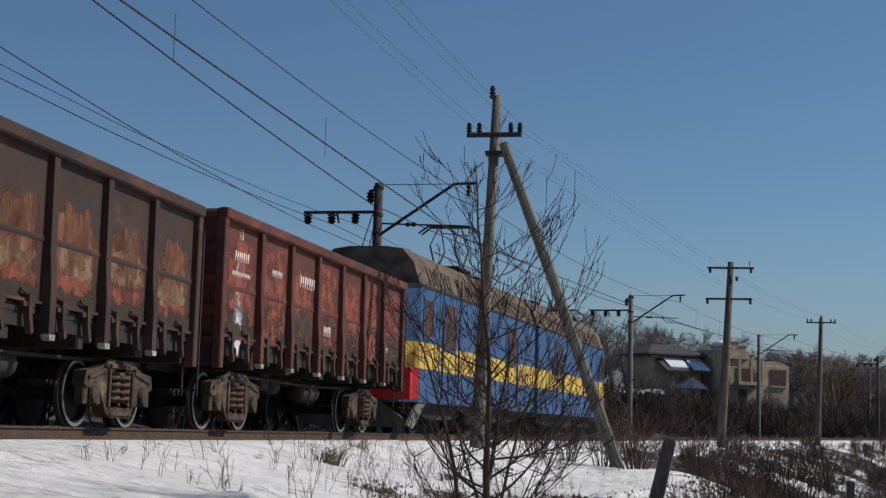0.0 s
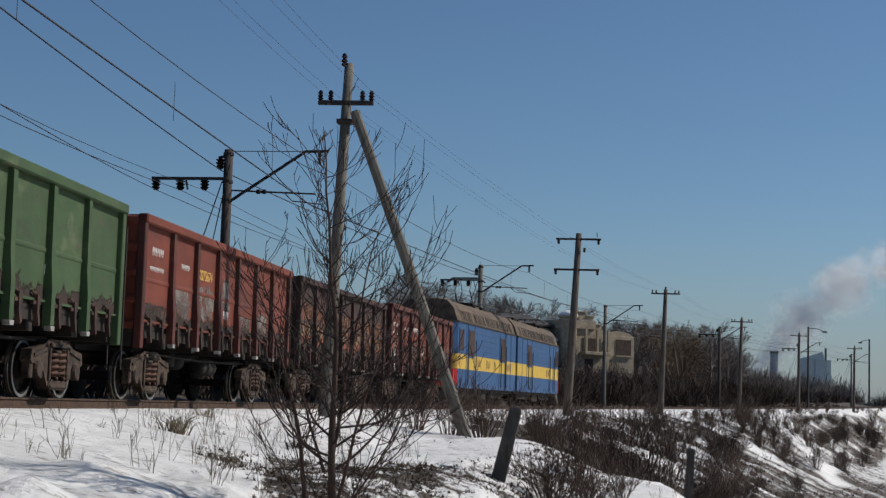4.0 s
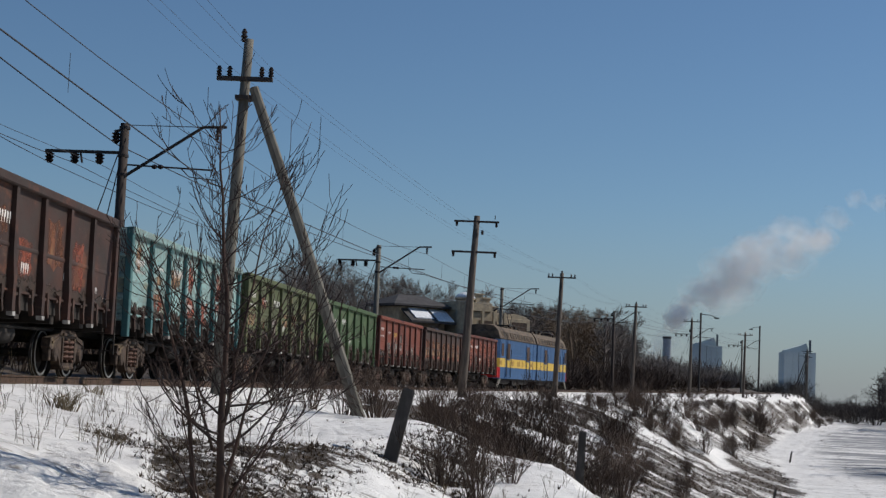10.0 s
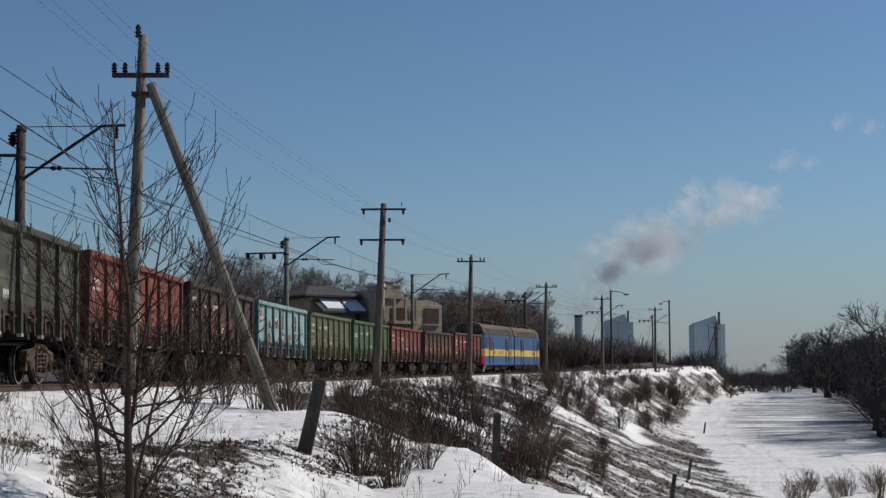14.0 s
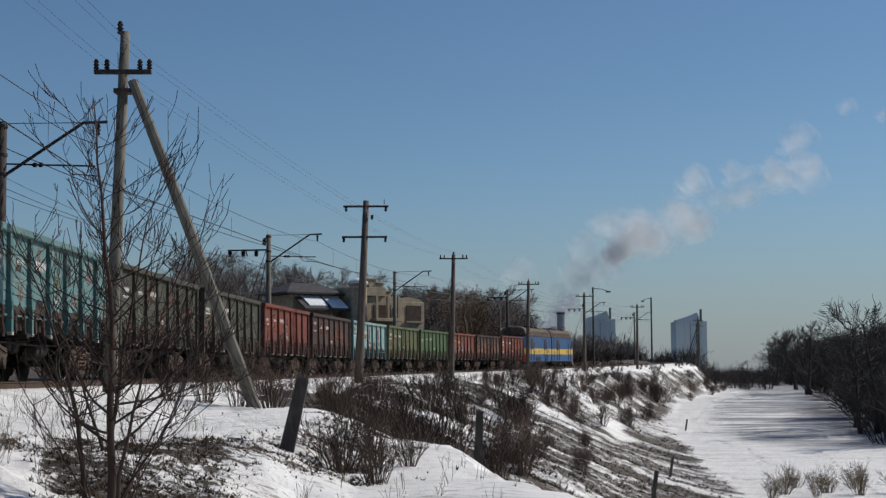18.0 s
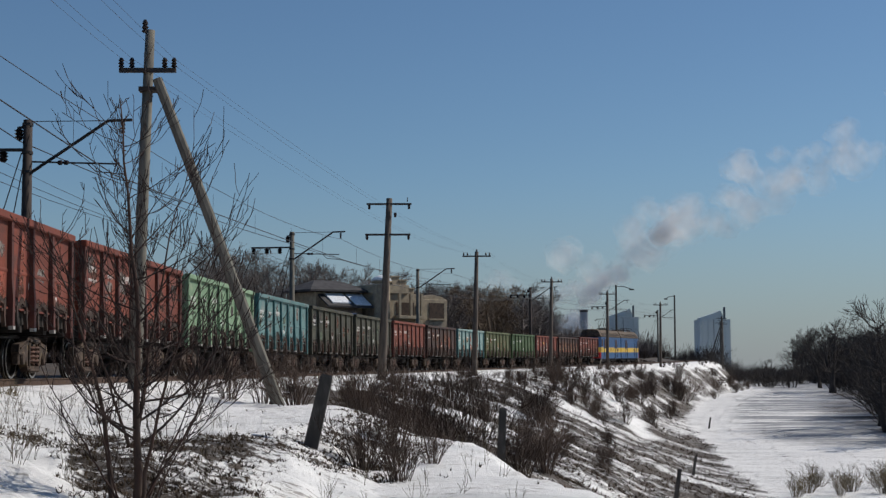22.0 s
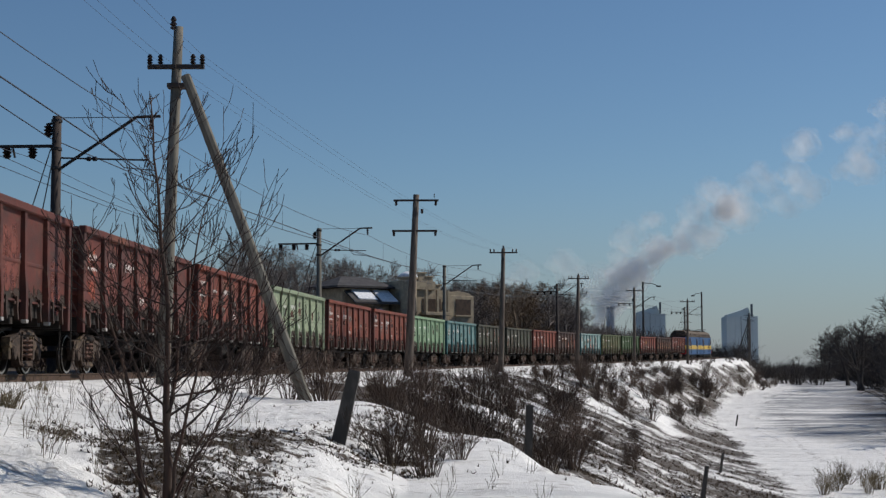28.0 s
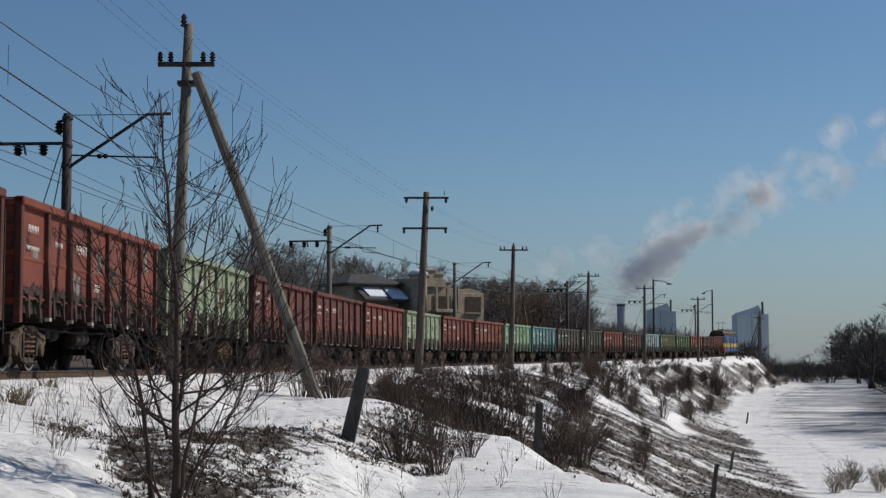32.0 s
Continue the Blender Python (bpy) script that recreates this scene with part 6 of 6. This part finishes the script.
for e0, e1, dense, size, count, wide, whole in BURSTS:
    for i in range(count):
        e = e0 + (e1 - e0) * (i + prnd.random()) / count
        ob = part("smoke_puff", prnd.choice(PUFF_MESHES), SMOKE[dense], None, at=Matrix.Scale(size * prnd.uniform(0.6, 1.3), 4))
        tagged(ob, "drifting puff of white chimney smoke", "smoke", "smoke plume of the chimney")
        PUFFS.append((ob, -e, Vector((prnd.uniform(-1, 1), prnd.uniform(-1, 1), prnd.uniform(-1, 1))) * wide, whole))


def smoke_drift(away, q, whole):
    """Where a piece has drifted within its plume: out from the chimney, then drawn out along the wind once the plume breaks up."""
    q = max(q, 0.0)
    late = min(2.6, 0.02 * max(0.0, q - whole) ** 2)
    return away * (0.3 + 0.7 * (1 - math.exp(-q / 3.0)) + 0.3 * late) + Vector((1, 0, 0.5)) * (away.x + 0.4 * away.y) * 4.0 * late


# ---- lineside bits, weeds and grass ----
def plain_pole(s, off, top, r, label, lamp=0.0):
    p, h = line(s, off)
    z = ground_at(p.x, p.y)
    root = thing("mast", pose(p.x, p.y, z, 0, 0, -math.degrees(h)), label, "mast", "far masts by the line")
    ht = float(np.interp(s, _s, _z)) + top - z
    part("mast_pole", Geo().lathe([(r * 1.2, -0.5), (r, ht)], 8), M["concrete_dark"], root)
    if lamp:
        part("lamp_arm", Geo().tube([(0, 0, ht - 0.2), (lamp * 0.6, 0, ht - 0.35), (lamp, 0, ht - 0.75)], 0.06, 5), M["steel_dark"], root)
        part("lamp_head", Geo().box(lamp - 0.3, lamp + 0.5, -0.15, 0.15, ht - 0.95, ht - 0.72, 0.03), M["steel_dark"], root)
    return root, ht


plain_pole(216, -4.5, 13.3, 0.16, "tall lighting mast with a curved lamp arm", 2.6)
r_, h_ = plain_pole(300, -4.0, 14.5, 0.17, "tall mast carrying a signal arm beside the line", -2.0)
for s, off, top in ((292, 6.5, 9.5), (318, 6.0, 9.0), (330, 7.0, 10.0), (345, 8.0, 9.5)):
    r_, h_ = plain_pole(s, off, top, 0.14, "dark pole with a slanting strut beside the far line")
    part("strut", Geo().tube([(0, 0, h_ - 1.2), (-3.2, -1.0, 0)], 0.11, 6), M["concrete_dark"], r_)
    part("cross_arm", Geo().box(-1.1, 1.1, -0.06, 0.06, h_ - 0.5, h_ - 0.38), M["steel_dark"], r_)


def weed(x, y, h, seed):
    w = random.Random(seed)
    root = thing("weed", pose(x, y, ground_at(x, y)), "dry brown weed stalks standing in the snow", "weed", "weeds in the snow")
    for _ in range(w.randint(2, 4)):
        g = Geo()
        grow(g, w, Vector((w.uniform(-0.05, 0.05), w.uniform(-0.05, 0.05), -0.05)), Vector((w.gauss(0, 0.18), w.gauss(0, 0.18), 1)).normalized(), h * w.uniform(0.5, 0.9), 0.0035, 1, 0.5, 0.04, 3, (1, 4), 0.07, 0.0018)
        part("stalk", g, M["straw"], root)
    return root


wr = random.Random(21)
for i in range(70):
    y = wr.uniform(14.5, 27)
    b = wr.uniform(-0.33, -0.12) if i % 3 else wr.uniform(-0.06, 0.12)
    weed(b * y, y, wr.uniform(0.2, 0.75) if b < -0.1 else wr.uniform(0.15, 0.5), 300 + i)


for i in range(110):
    y = 13.5 + 16 * wr.random() ** 1.3
    b = wr.uniform(-0.52, -0.20)
    if nearest(np.array([b * y]), np.array([y]))[1][0] > 3.2:
        weed(b * y, y, wr.uniform(0.15, 0.55), 500 + i)


def grass_clump(x, y, h, n, seed):
    w = random.Random(seed)
    g = Geo()
    for _ in range(n):
        a, l = w.uniform(0, 6.283), h * w.uniform(0.5, 1.0)
        p, d = Vector((w.gauss(0, h * 0.25), w.gauss(0, h * 0.25), -0.03)), Vector((math.cos(a) * 0.5, math.sin(a) * 0.5, 1)).normalized()
        g.tube([p, p + d * l * 0.6, p + d * l * 0.6 + Vector((d.x * 1.5, d.y * 1.5, d.z * 0.4)) * l * 0.4], [0.007, 0.005, 0.002], 3, caps=False)
    return tagged(part("grass_clump", g, M["straw"], None, at=pose(x, y, ground_at(x, y))), "clump of dry yellow-brown grass in the snow", "grass", "grass clumps in the snow")


grass_clump(-5.85, 20.6, 0.42, 70, 1)
grass_clump(-4.3, 21.5, 0.2, 25, 2)
grass_clump(-6.8, 26.0, 0.3, 30, 3)


def scatter_grass():
    """Dead tufts and leaf litter in the hollow, on the brink and down the slope: one sheet of small clumps."""
    rs = np.random.RandomState(4)
    out_v, out_f = [], []
    for n, y0, y1, b0, b1, size in ((36000, 12.5, 31, -0.27, 0.01, 0.065), (20000, 20, 48, -0.06, 0.16, 0.09), (85000, 46, 300, -0.05, 0.22, 0.20)):
        y = y0 * (y1 / y0) ** rs.uniform(0, 1, n)
        x = rs.uniform(b0, b1, n) * y
        z, g = ground_height(x, y)
        keep = rs.rand(n) < np.clip((g - (0.16 if y0 < 40 else 0.43)) * 1.4, 0.004 if y0 < 40 else 0, 1)
        x, y, z = x[keep], y[keep], z[keep]
        k = len(x)
        l0 = size * rs.uniform(0.5, 1.5, k) * np.maximum(1, y / 110)
        for blade in range(4):
            a, l = rs.uniform(0, 6.283, k), l0 * rs.uniform(0.6, 1.1, k)
            w = 0.13 * l
            dx, dy, tilt = np.cos(a), np.sin(a), rs.uniform(0.4, 1.3, k)
            base = len(out_v)
            v = np.stack([np.stack([x - dy * w, y + dx * w, z - 0.01], 1), np.stack([x + dy * w, y - dx * w, z - 0.01], 1),
                          np.stack([x + dx * l * tilt, y + dy * l * tilt, z + l * (0.95 - 0.5 * tilt)], 1)], 1).reshape(-1, 3)
            out_v += v.tolist()
            i = base + 3 * np.arange(k)
            out_f += np.stack([i, i + 1, i + 2], 1).tolist()
    me = bpy.data.meshes.new("dead_grass")
    me.from_pydata(out_v, [], out_f)
    me.materials.append(mat("matted_dead_grass", (0.100, 0.068, 0.042), 0.95, col2=(0.036, 0.025, 0.017), scale=3.0, bump=0))
    return tagged(new("dead_grass", me), "matted dead brown grass tufts poking through snow", "grass", kind="stuff")


scatter_grass()


# ---- what moves ----
RUN = (-235.234, 7.92067, 0.0173414, 0.0)


def motions():
    times = [i * 1.0 for i in range(33)]
    for k, (root, spun) in enumerate(WAGONS, 1):
        c = (17 - k) * PITCH - PITCH / 2 
        walk(root, [(t, line_pose(run(t) + c)) for t in times])
    walk(LOCO, [(t, line_pose(run(t) + 16 * PITCH + 0.9 + LOCO_LEN / 2) @ Matrix.Translation((0, -LOCO_LEN / 2, 0))) for t in times])
    turn = [i / 15 for i in range(481)]
    for spun in [w[1] for w in WAGONS] + [LOCO_WHEELS]:
        for ws in spun:
            at, k = ws.matrix_basis.translation.copy(), ws.scale.copy()
            r = 0.482 * k.y
            walk(ws, [(t, Matrix.Translation(at) @ pose(0, 0, 0, -math.degrees((run(t) - run(0)) / r), 0, 0)) for t in turn])
    for ob, q0, away, whole in PUFFS:
        walk(ob, [(t, Matrix.Translation(smoke_place(q0 + t) + smoke_drift(away, q0 + t, whole))) for t in range(0, 33, 2)])


motions()
